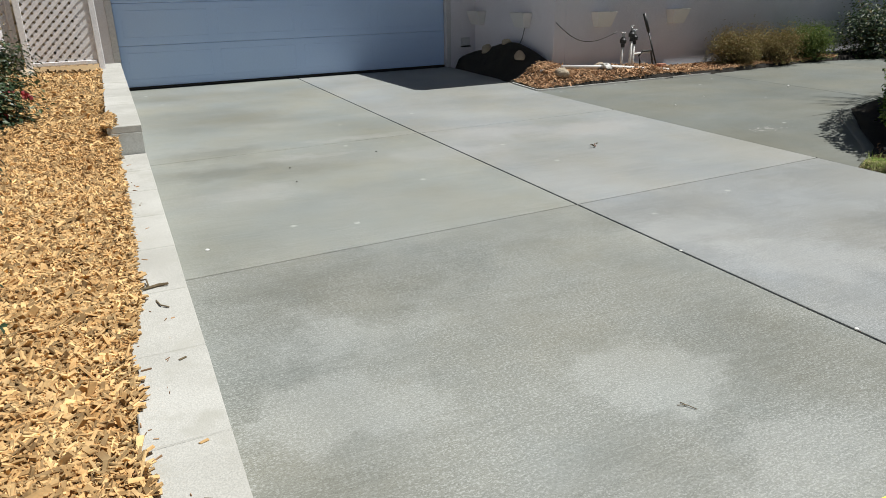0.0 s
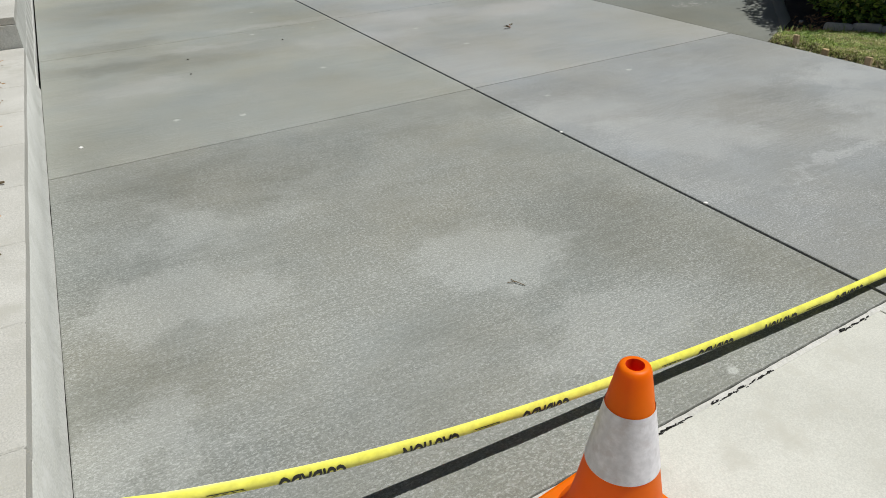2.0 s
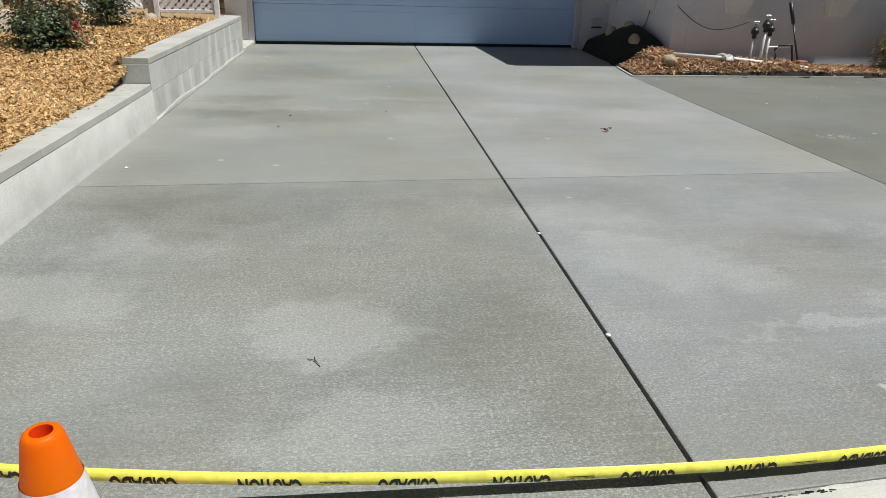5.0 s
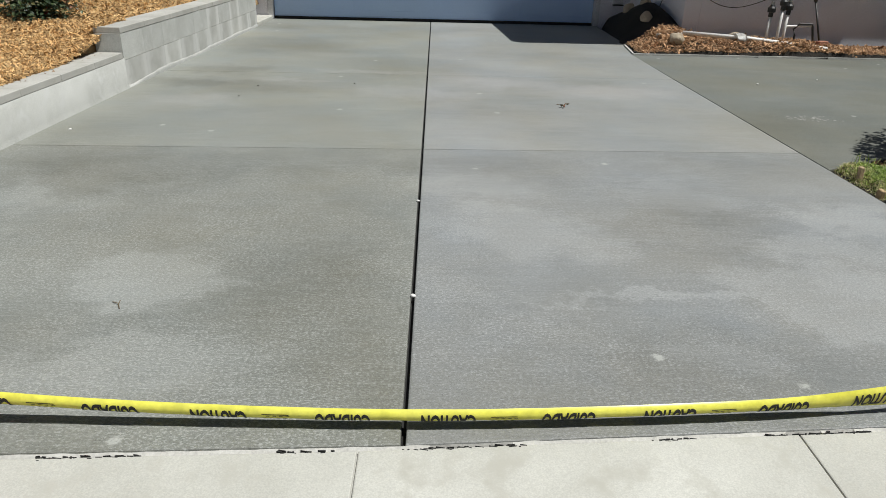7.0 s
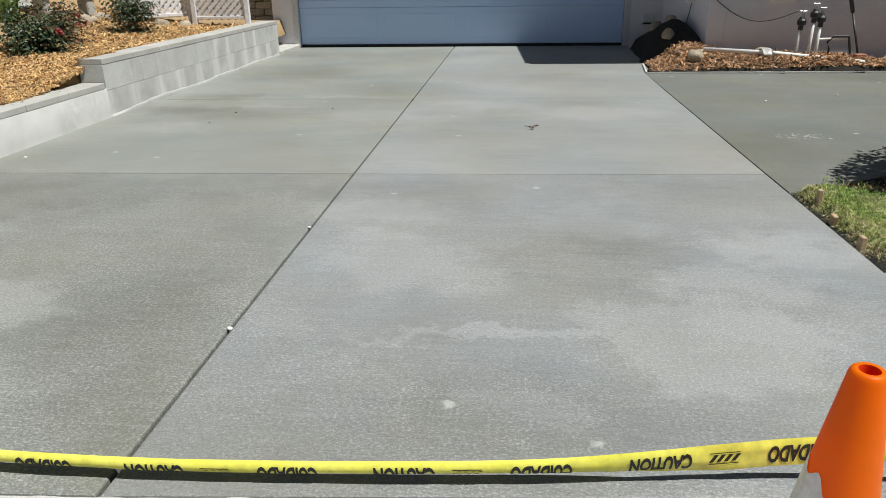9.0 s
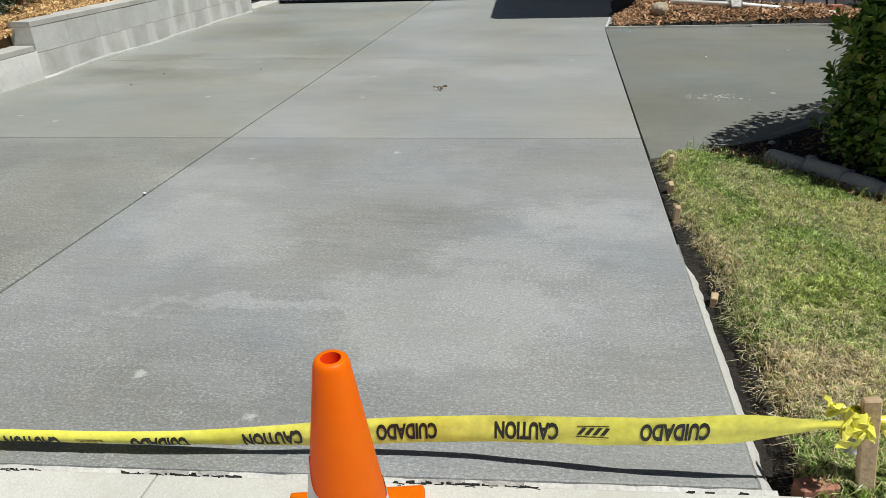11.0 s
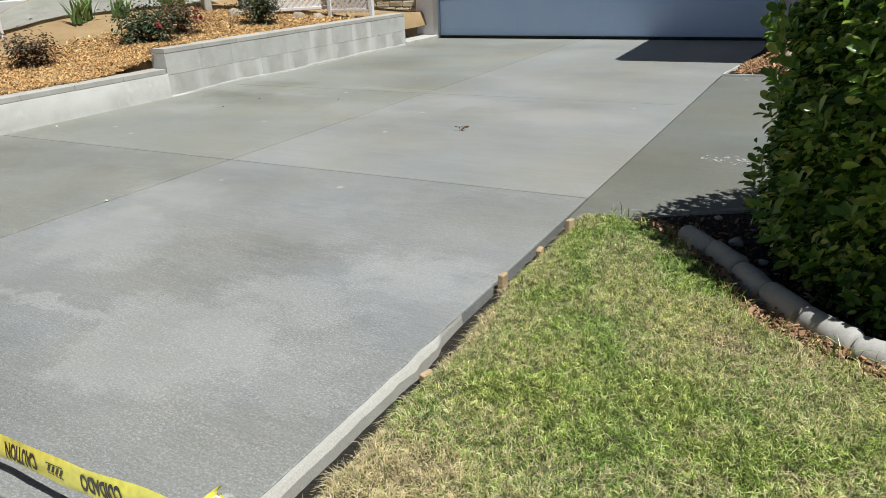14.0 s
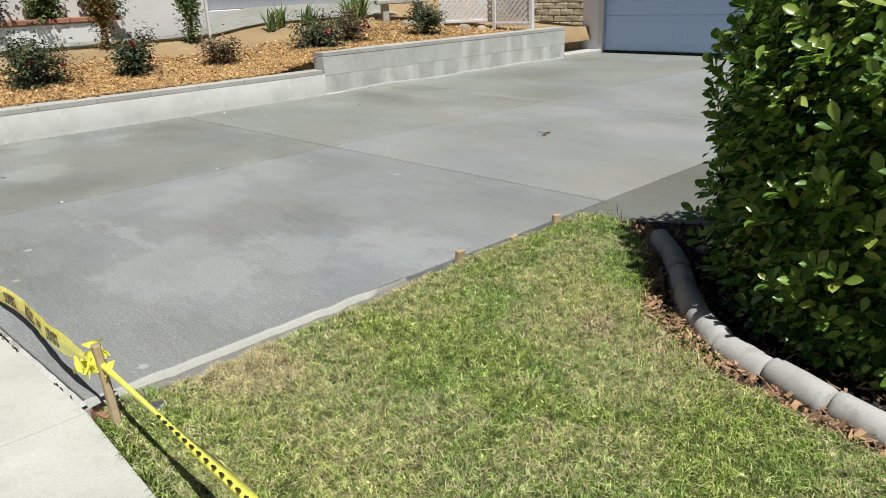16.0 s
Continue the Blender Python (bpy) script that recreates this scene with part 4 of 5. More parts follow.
def traffic_cone(x, y, turn, h, collar, label, worn, rb=0.102):
    th = thing("traffic_cone", label, "traffic cone", "cones at the driveway entrance", at=(x, y, 0.006), turn=turn)
    rt = 0.029

    def rad(z):
        return rb + (rt - rb) * (z - 0.03) / (h - 0.03)

    bm = bmesh.new()
    box(bm, (-0.14, -0.14, 0.0), (0.14, 0.14, 0.022), 0.008, seg=2)
    part("base_plate", bm, M_ORANGE, th, "orange square base plate")
    bm = bmesh.new()
    lathe(bm, [(rb + 0.022, 0.02), (rb + 0.01, 0.032), (rb, 0.042), (rad(0.12), 0.12), (rad(h * 0.5), h * 0.5), (rad(h - 0.012), h - 0.012), (rt - 0.001, h - 0.004), (rt - 0.006, h), (rt - 0.012, h - 0.001)], 48)
    part("cone_body", bm, M_ORANGE, th, smooth=True)
    bm = bmesh.new()
    lathe(bm, [(rt - 0.012, h - 0.001), (rt - 0.013, h - 0.03), (rt - 0.005, h - 0.12), (0.0, h - 0.12)], 32)
    part("cone_hollow_shade", bm, M_ORANGE_IN, th, "hollow at the tip, its shade painted as a darker orange", smooth=True)
    z0, z1 = collar
    bm = bmesh.new()
    seg = 64
    prev = None
    for i in range(seg + 1):
        a = 2 * math.pi * i / seg
        top = z1 - (worn * (0.5 + 0.5 * math.sin(a * 1.0 + 2.2)) + 0.25 * worn * noise.noise((math.cos(a) * 2, math.sin(a) * 2, 1)))
        bot = z0
        top = max(top, bot + 0.004)
        cur = [bm.verts.new(((rad(z) + 0.0015) * math.cos(a), (rad(z) + 0.0015) * math.sin(a), z)) for z in (bot, (bot + top) / 2, top)]
        if prev:
            for k in (0, 1):
                bm.faces.new((prev[k], cur[k], cur[k + 1], prev[k + 1]))
        prev = cur
    part("collar", bm, M_COLLAR, th, "white reflective collar", smooth=True)
    return th


traffic_cone(-1.298, -0.205, 8, 0.437, (0.207, 0.349), "orange traffic cone with a clean white reflective collar", 0.0)
traffic_cone(1.478, -0.053, 12, 0.445, (0.107, 0.252), "orange traffic cone with a worn, peeling white collar", 0.12, 0.086)


# ---- lawn and its edge ----
LAWN_TOP = [(2.1, 2.28), (2.25, 2.32), (2.38, 2.36), (2.52, 2.26), (2.66, 2.12), (2.85, 1.83), (2.98, 1.59), (3.15, 1.51), (3.31, 1.44), (3.6, 1.36), (4.2, 1.28), (7.0, 1.22)]
LAWN_TOP = [right_of(x, y) for x, y in LAWN_TOP]


def lawn_top(x):
    return along(LAWN_TOP, x)[1]


def lawn_left(y):
    return x_right(y) + 0.062 - 0.036 * smooth(1.15, 1.45, y) + 0.02 * noise.noise((y * 6, 3, 0)) + 0.012 * noise.noise((y * 19, 3, 0))


def lawn_z(x, y):
    e = smooth(0.0, 0.09, x - lawn_left(y))
    return -0.055 + e * 0.07 + 0.01 * noise.noise((x * 3, y * 3, 0)) + 0.012 * smooth(0, 1.2, y)


bm = bmesh.new()
sheet(bm, 2.2, 7.0, 0.1, 2.56, 200, 120, lambda x, y: -0.03 if y < y_walk(x) + 0.012 else (lawn_z(x, y) if x > lawn_left(y) + 0.03 else -0.11) if y < lawn_top(x) else -0.02)
tagged(finish(bm, "lawn_soil", M_LAWNSOIL, smooth=True), "dark soil under the lawn with a ragged cut edge", "soil", kind="structure")

rng = np.random.default_rng(41)
def in_lawn(x, y):
    return x > lawn_left(y) + 0.015 and y_walk(x) + 0.02 + 0.02 * noise.noise((x * 8, 0, 0)) < y < lawn_top(x) + 0.03 * noise.noise((x * 7, 1, 0))


def dry(x, y):
    v = noise.noise((x * 2.3, y * 2.3, 5)) + 0.5 * noise.noise((x * 6, y * 6, 2))
    return 0.75 * v + 0.7 * smooth(0.16, 0.0, x - lawn_left(y)) + 0.8 * smooth(0.2, 0.04, math.hypot((x - 2.53) * 0.75, y - 0.6)) + 0.35 * smooth(0.25, 0.0, y - 0.05)


pts = scatter(400000, 2.25, 4.9, 0.1, 2.52, in_lawn, rng)
d = np.array([dry(x, y) for x, y in pts])
rough_ = rng.random(len(pts))
green, straw = pts[(d < 0.55) | (rough_ > 0.75)], pts[(d >= -0.1) & (rough_ < 0.3 + 0.5 * np.maximum(d, 0))]
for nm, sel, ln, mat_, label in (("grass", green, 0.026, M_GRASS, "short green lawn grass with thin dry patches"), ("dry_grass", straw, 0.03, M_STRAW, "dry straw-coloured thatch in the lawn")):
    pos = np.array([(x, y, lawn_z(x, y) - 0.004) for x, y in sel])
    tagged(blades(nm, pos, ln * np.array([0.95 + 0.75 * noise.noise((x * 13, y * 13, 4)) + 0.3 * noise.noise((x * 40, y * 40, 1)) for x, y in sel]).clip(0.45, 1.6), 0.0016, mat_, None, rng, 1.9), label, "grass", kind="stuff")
strip = scatter(16000, 2.38, 4.9, 0.18, 0.38, lambda x, y: y > y_walk(x) - 0.008, rng)
pos = np.array([(x, y, -0.012 + 0.02 * smooth(0.2, 0.3, y)) for x, y in strip])
tagged(blades("grass", pos, 0.034, 0.0018, M_GRASS, None, rng, 1.7), "short grass growing up to the sidewalk edge", "grass", kind="stuff")
rim = scatter(2600, 2.3, 3.5, 1.36, 2.56, lambda x, y: abs(y - lawn_top(x)) < 0.05 and x > lawn_left(y) + 0.05 and x > 2.43, rng)
pos = np.array([(x, y, lawn_z(x, y)) for x, y in rim])
tagged(blades("grass", pos, 0.075, 0.0018, M_GRASS, None, rng, 1.3), "long uncut grass along the lawn's rim", "grass", kind="stuff")

# Trench soil in near-black, so the recess's shade sits in the colour.
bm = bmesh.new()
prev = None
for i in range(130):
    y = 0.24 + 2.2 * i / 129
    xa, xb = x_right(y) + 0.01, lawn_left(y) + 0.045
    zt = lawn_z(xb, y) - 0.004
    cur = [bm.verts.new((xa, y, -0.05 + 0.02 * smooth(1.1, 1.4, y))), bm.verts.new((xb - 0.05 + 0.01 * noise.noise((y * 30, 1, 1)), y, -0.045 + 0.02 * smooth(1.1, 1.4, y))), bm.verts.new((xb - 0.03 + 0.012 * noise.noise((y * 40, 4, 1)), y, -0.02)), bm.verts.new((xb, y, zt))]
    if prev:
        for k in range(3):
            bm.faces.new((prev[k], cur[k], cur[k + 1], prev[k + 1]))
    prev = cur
tagged(finish(bm, "trench_soil", M_SHADE_SOIL), "raw soil in the narrow trench beside the driveway, trench shade painted in", "soil", kind="structure")

# Rough ledge of old concrete along the driveway's edge.
ledge = thing("old_kerb", "rough broken strip of old concrete along the driveway edge", "kerb", kind="structure")
bm = bmesh.new()
prev = None
for i in range(90):
    y = 0.16 + 1.24 * i / 89
    w = (0.031 + 0.005 * noise.noise((y * 8, 0, 2)) + 0.006 * noise.noise((y * 25, 0, 2))) * (1 - 0.75 * smooth(1.2, 1.27, y))
    z = 0.001 + 0.005 * noise.noise((y * 11, 4, 2))
    x0 = x_right(y) - 0.0085
    cur = [bm.verts.new((x0, y, -0.09)), bm.verts.new((x0, y, z - 0.006)), bm.verts.new((x0 + 0.006, y, z)), bm.verts.new((x0 + w * 0.6, y, z - 0.003)), bm.verts.new((x0 + w, y, z - 0.016)), bm.verts.new((x0 + w + 0.006, y, -0.09))]
    if prev:
        for k in range(5):
            bm.faces.new((prev[k + 1], prev[k], cur[k], cur[k + 1]))
    prev = cur
part("ledge", bm, M_CAP, ledge)
for x, y, h in ((2.362, 2.225, 0.066), (2.33, 1.985, 0.026), (2.308, 1.664, 0.042), (2.345, 1.06, -0.012)):
    stake("form_stake", x, y, -0.06, h, 0.042, 0.022, (rng.uniform(-5, 5), rng.uniform(-6, 6), 80 + rng.uniform(-15, 15)), "short sawn wooden form stake at the lawn edge", "form stakes along the lawn")
lamp = thing("spray_head", "round grey lawn sprinkler head at the lawn corner", "sprinkler", at=(2.5, 0.335, 0.012))
bm = bmesh.new()
lathe(bm, [(0.0, -0.03), (0.03, -0.03), (0.032, 0.012), (0.022, 0.018), (0.012, 0.02), (0.0, 0.02)], 24)
part("cap", bm, M_STEEL, lamp, smooth=True)
brick_ = thing("brick_piece", "broken red-brown brick at the sidewalk corner", "brick", at=(2.39, 0.232, -0.03), turn=14)
bm = bmesh.new()
box(bm, (-0.04, -0.018, 0), (0.045, 0.022, 0.045), 0.005)
part("lump", bm, M_BRICK, brick_)

# ---- kerb stones round the hedge bed ----
FRONT = [(2.66, 2.25), (2.78, 2.13), (2.92, 1.96), (3.07, 1.74), (3.2, 1.62), (3.36, 1.54), (3.55, 1.49), (3.8, 1.44), (4.3, 1.4), (5.0, 1.37), (6.0, 1.35)]
FRONT = [right_of(x, y) for x, y in FRONT]


def path_points(keys, step):
    out, left = [], 0.0
    for a, b in zip(keys, keys[1:]):
        a, b = Vector(a), Vector(b)
        L = (b - a).length
        s = left
        while s < L:
            out.append(a + (b - a) * (s / L))
            s += step
        left = s - L
    return out


edging = thing("garden_edging", "scalloped grey concrete edging stones curving round the hedge", "edging", kind="structure")
pp = path_points(FRONT, 0.185)
st = []
for s in range(3):
    bm = bmesh.new()
    prof = [(-0.04, -0.08), (0.04, -0.08)] + [(0.043 * math.cos(a), 0.012 + 0.048 * math.sin(a)) for a in [math.pi * k / 10 for k in range(11)]]
    np_ = len(prof)
    rings = [[bm.verts.new((x, p[0] * k, p[1] - (1 - k) * 0.05)) for p in prof] for x, k in ((-0.091, 0.82), (-0.086, 0.93), (-0.074, 1.0), (0.0, 1.02), (0.074, 1.0), (0.086, 0.93), (0.091, 0.82))]
    for a, b in zip(rings, rings[1:]):
        for k in range(np_):
            bm.faces.new((a[k], b[k], b[(k + 1) % np_], a[(k + 1) % np_]))
    bm.faces.new(rings[0])
    bm.faces.new(rings[-1][::-1])
    for v in bm.verts:
        v.co += Vector((noise.noise(v.co * 20 + Vector((s, 0, 0))), noise.noise(v.co * 20 + Vector((0, s, 0))), noise.noise(v.co * 20 + Vector((0, 0, s))))) * 0.004
    bmesh.ops.recalc_face_normals(bm, faces=bm.faces[:])
    me = bpy.data.meshes.new("edging_stone")
    bm.to_mesh(me)
    me.shade_smooth()
    bm.free()
    me.materials.append(M_KERB)
    st.append(me)
for i, (a, b) in enumerate(zip(pp, pp[1:])):
    ob = new("edging_stone", st[i % 3])
    ob.parent = edging
    c = (a + b) / 2
    ob.matrix_basis = pose(c.x, c.y, 0.01 + 0.006 * math.sin(i * 2.3), rng.uniform(-4, 4), rng.uniform(-2, 2), math.degrees(math.atan2(b.y - a.y, b.x - a.x)) + rng.uniform(-3, 3))
BACK = [(2.34, 2.37), (2.44, 2.46), (2.56, 2.63), (2.7, 2.82), (2.9, 3.02), (3.12, 3.22), (3.5, 3.6), (4.0, 3.95), (4.6, 4.2), (5.6, 4.45)]
BACK = [right_of(x + 0.13 * smooth(2.34, 2.7, x), y - 0.13 * smooth(2.34, 2.7, x)) for x, y in BACK]
kerb = thing("poured_kerb", "flush concrete border between walkway and hedge bed", "kerb", kind="structure")
bm = bmesh.new()
prev = None
pk = path_points(BACK, 0.05)
for i, p in enumerate(pk):
    q = pk[min(i + 1, len(pk) - 1)] - pk[max(i - 1, 0)]
    nrm = Vector((-q.y, q.x)).normalized()
    cur = [bm.verts.new((p.x + nrm.x * o, p.y + nrm.y * o, z)) for o, z in ((0.05, -0.08), (0.052, -0.002), (0.036, 0.006), (0, 0.009), (-0.036, 0.006), (-0.052, -0.002), (-0.05, -0.08))]
    if prev:
        for k in range(6):
            bm.faces.new((prev[k], prev[k + 1], cur[k + 1], cur[k]))
    else:
        bm.faces.new(cur)
    prev = cur
bmesh.ops.recalc_face_normals(bm, faces=bm.faces[:])
part("kerb_run", bm, M_WALK, kerb, smooth=True)

# Soil and leaf litter under the hedge; the soil's near-black stands in for shade.
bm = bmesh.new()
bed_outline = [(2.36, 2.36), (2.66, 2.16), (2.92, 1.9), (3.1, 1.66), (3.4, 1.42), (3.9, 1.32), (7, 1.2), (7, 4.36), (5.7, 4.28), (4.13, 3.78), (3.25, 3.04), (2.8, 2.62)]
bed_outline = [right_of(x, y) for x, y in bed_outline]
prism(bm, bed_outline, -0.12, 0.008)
tagged(finish(bm, "hedge_bed", M_SHADE_SOIL), "soil of the hedge bed with the hedge's shade painted in", "soil", kind="structure")
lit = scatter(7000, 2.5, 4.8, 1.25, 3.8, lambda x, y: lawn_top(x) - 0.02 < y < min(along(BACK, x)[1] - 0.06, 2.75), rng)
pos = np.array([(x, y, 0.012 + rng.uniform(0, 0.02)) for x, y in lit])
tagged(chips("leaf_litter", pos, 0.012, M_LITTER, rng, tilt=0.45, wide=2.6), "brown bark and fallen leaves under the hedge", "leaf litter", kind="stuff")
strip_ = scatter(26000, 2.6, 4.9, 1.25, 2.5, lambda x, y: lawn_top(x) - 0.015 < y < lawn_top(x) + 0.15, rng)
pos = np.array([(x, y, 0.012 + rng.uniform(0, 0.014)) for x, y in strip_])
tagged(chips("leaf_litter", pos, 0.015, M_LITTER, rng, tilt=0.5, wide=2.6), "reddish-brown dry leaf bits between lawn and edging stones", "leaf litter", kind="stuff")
for x, y, s in ((3.01, 2.35, 0.03), (3.12, 2.19, 0.02), (2.9, 2.61, 0.018)):
    pb = thing("pale_stone", "small pale stone on the hedge bed soil", "stone", "pale stones in the bed", at=(x, y, 0.02))
    bm = bmesh.new()
    rock_mesh(bm, s, s * 0.8, s * 0.7, x * 5)
    part("stone_body", bm, M_MORTAR, pb, smooth=True)

# ---- hedge ----
hedge = thing("hedge", "dense clipped hedge of glossy dark green leaves", "hedge")
HP = [(2.95, 2.02), (3.2, 1.74), (3.4, 1.63), (3.7, 1.57), (6.2, 1.52), (6.2, 4.1), (5.6, 4.05), (4.7, 3.76), (4.25, 3.5), (3.7, 3.2), (3.4, 2.95), (3.16, 2.73), (2.98, 2.52), (2.87, 2.28)]
HP = [right_of(x + 0.05 * smooth(3.7, 3.0, x), y) for x, y in HP]
HT = 1.28
rng = np.random.default_rng(77)
hv = [Vector(p) for p in HP]
edges_ = [(hv[i], hv[(i + 1) % len(hv)]) for i in range(len(hv))]
lens_ = [(b - a).length for a, b in edges_]
pos, nor = [], []
for (a, b), L in zip(edges_, lens_):
    dens = 11500 if max(a.x, b.x) < 4.4 else 1300
    nrm = Vector(((b - a).y, -(b - a).x)).normalized()
    for _ in range(int(dens * L * HT)):
        u, z = rng.random(), 0.03 + rng.random() ** 0.85 * (HT + 0.02)
        p = a + (b - a) * u
        bulge = 0.06 * noise.noise((p.x * 2.5, p.y * 2.5, z * 2.5)) + 0.03 * noise.noise((p.x * 8, p.y * 8, z * 8)) - 0.03 * smooth(0.16, 0.0, z) - 0.3 * smooth(0.72, 1.28, z) ** 1.6
        dd = bulge - abs(rng.normal()) * 0.045 + (0.05 if rng.random() < 0.03 else 0)
        pos.append((p.x + nrm.x * dd, p.y + nrm.y * dd, z))
        nor.append((nrm.x + rng.normal() * 0.55, nrm.y + rng.normal() * 0.55, 1.25 + rng.normal() * 0.5))
for _ in range(14000):
    x, y = rng.uniform(3.0, 4.8), rng.uniform(1.65, 4.0)
    if all((b - a).x * (y - a.y) - (b - a).y * (x - a.x) > 0 for a, b in edges_):
        pos.append((x, y, HT + 0.05 * noise.noise((x * 3, y * 3, 0)) + rng.normal() * 0.025))
        nor.append((rng.normal() * 0.5, rng.normal() * 0.5, 1))
pos, nor = np.array(pos), np.array(nor)
nor = nor / np.linalg.norm(nor, axis=1)[:, None]
grow = frames_of(nor, rng, len(pos))[0] + np.array([0, 0, 0.35])
round_leaves("foliage", pos, grow, nor, 0.046, M_HEDGE, hedge, rng, 0.5, "glossy green hedge leaves")
# Solid near-black core: shade among the inner branches, built as a shape.
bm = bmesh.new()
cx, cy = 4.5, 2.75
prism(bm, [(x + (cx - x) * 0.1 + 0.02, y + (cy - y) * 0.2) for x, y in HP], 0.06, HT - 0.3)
part("shade_core", bm, surface("hedge_shade", (0.006, 0.012, 0.004), (0.012, 0.02, 0.007), 20, 60, 0.95, 0.8), hedge, "solid near-black core standing in for shade inside the hedge")
for k, (x, y) in enumerate(((3.33, 2.35), (3.6, 2.04), (4.1, 1.93), (3.48, 2.72))):
    bm = bmesh.new()
    tube(bm, [(x, y, -0.02), (x + 0.02, y - 0.01, 0.25), (x - 0.02, y + 0.02, 0.7)], [0.02, 0.016, 0.01], 8)
    part("trunk", bm, M_STEM, hedge)
# Young shoots that stand out of the clipped face.
sp, sn, st_ = [], [], []
for _ in range(230):
    i = int(rng.choice([0, 1, 2, 3, 11, 12, 13]))
    a, b = edges_[i]
    u, z = rng.random(), 0.06 + 1.22 * rng.random() ** 0.7
    p = a + (b - a) * u
    nrm = Vector(((b - a).y, -(b - a).x)).normalized()
    tip = Vector((p.x, p.y, z)) + Vector((nrm.x, nrm.y, 0)) * (rng.uniform(0.0, 0.06) - 0.3 * smooth(0.72, 1.28, z) ** 1.6)
    axis = Vector((nrm.x * 0.8, nrm.y * 0.8, 0.75)).normalized()
    side = axis.orthogonal().normalized()
    for j in range(8):
        q = Matrix.Rotation(j * 2.4, 3, axis) @ side
        out = q * (1.0 - 0.06 * j) + axis * (0.25 + 0.09 * j)
        sp.append(tuple(tip + axis * 0.006 * j + q * 0.004))
        st_.append(tuple(out))
        sn.append(tuple(axis - q * 0.35))
round_leaves("new_growth", np.array(sp), np.array(st_), np.array(sn), 0.055, leafy("young_leaf", ((0.0, (0.1, 0.2, 0.03)), (0.6, (0.2, 0.34, 0.05)), (1.0, (0.4, 0.46, 0.1))), 0.3, 0.32), hedge, rng, 0.5, "bright young shoots")["kind"] = "stuff"


def strappy(name, x, y, z, n, length, width, material, label, category, rng, arch=0.6):
    th = thing(name, label, category, at=(x, y, z))
    vs, fs = [], []
    for _ in range(n):
        a = rng.uniform(0, 6.28)
        L, k = length * rng.uniform(0.6, 1.1), arch * rng.uniform(0.2, 1.2)
        o = Vector((math.cos(a), math.sin(a), 0))
        s = Vector((-o.y, o.x, 0))
        b0 = Vector((rng.normal(), rng.normal(), 0)) * length * 0.09
        i0 = len(vs)
        for j in range(6):
            u = j / 5
            p = b0 + o * (L * k * u ** 1.6) + Vector((0, 0, L * (u - 0.45 * k * u * u)))
            w = width * (1 - u ** 2.2) * (0.8 + 0.4 * u)
            fold = Vector((0, 0, 0.25 * w))
            vs += [tuple(p - s * w + fold), tuple(p), tuple(p + s * w + fold)]
        for j in range(5):
            q = i0 + j * 3
            fs += [(q, q + 1, q + 4, q + 3), (q + 1, q + 2, q + 5, q + 4)]
    mesh_object("leaf_clump", vs, fs, material, th)
    return th


for x, y, L in ((5.5, 3.7, 1.9), (5.9, 3.55, 1.95)):
    strappy("strap_leaf_plant", x, y, 0.0, 90, L, 0.022, M_HEDGE, "tall strap-leaved plant growing out of the hedge", "plant", rng, 0.5)

# ---- mulch bed at the house ----
def hbed_z(x, y):
    m = 0.02 + 0.11 * smooth(6.63, 6.95, y) * smooth(2.42, 2.9, x) * (1 - 0.75 * smooth(4.2, 5.2, x))
    return m + 0.02 * noise.noise((x * 3, y * 3, 1)) + 0.3 * math.exp(-((x - 2.85) ** 2 / 0.1 + (y - 8.1) ** 2 / 0.5)) + 0.12 * math.exp(-((x - 2.9) ** 2 / 0.15 + (y - 9.0) ** 2 / 0.4))


# The heap's soil colour carries the deep shade under the eave.
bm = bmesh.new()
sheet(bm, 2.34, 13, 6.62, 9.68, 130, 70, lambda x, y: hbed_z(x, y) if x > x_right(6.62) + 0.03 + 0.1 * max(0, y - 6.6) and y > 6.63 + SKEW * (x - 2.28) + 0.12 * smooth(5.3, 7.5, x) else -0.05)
tagged(finish(bm, "house_bed_soil", M_SHADE_SOIL, smooth=True), "piled soil in the bed against the house, eave shade painted in", "soil", kind="structure")
rng = np.random.default_rng(61)
pts = scatter(24000, 2.4, 8.4, 6.64, 7.42, lambda x, y: x > x_right(6.62) + 0.06 + 0.1 * (y - 6.6) and y > 6.66 + SKEW * (x - 2.28) + 0.12 * smooth(5.3, 7.5, x), rng)
pos = np.array([(x, y, hbed_z(x, y) + rng.uniform(-0.004, 0.016)) for x, y in pts])
tagged(chips("bark_mulch", pos, 0.034, M_BARK, rng, tilt=0.5, wide=1.8), "brown bark mulch heaped in the bed by the house", "mulch", kind="stuff")
bm = bmesh.new()
prism(bm, [(x_right(6.61) + 0.008, 6.614), (5.29, 6.774), (5.29, 6.788), (x_right(6.61) + 0.02, 6.635)], -0.05, 0.016)
prism(bm, [(x_right(6.61) + 0.004, 6.636), (x_right(6.61) + 0.022, 6.636), (2.39, 7.36), (2.368, 7.36)], -0.05, 0.016)
tagged(finish(bm, "bed_edging", M_MORTAR), "thin pale edging strip round the mulch bed", "edging", kind="structure")
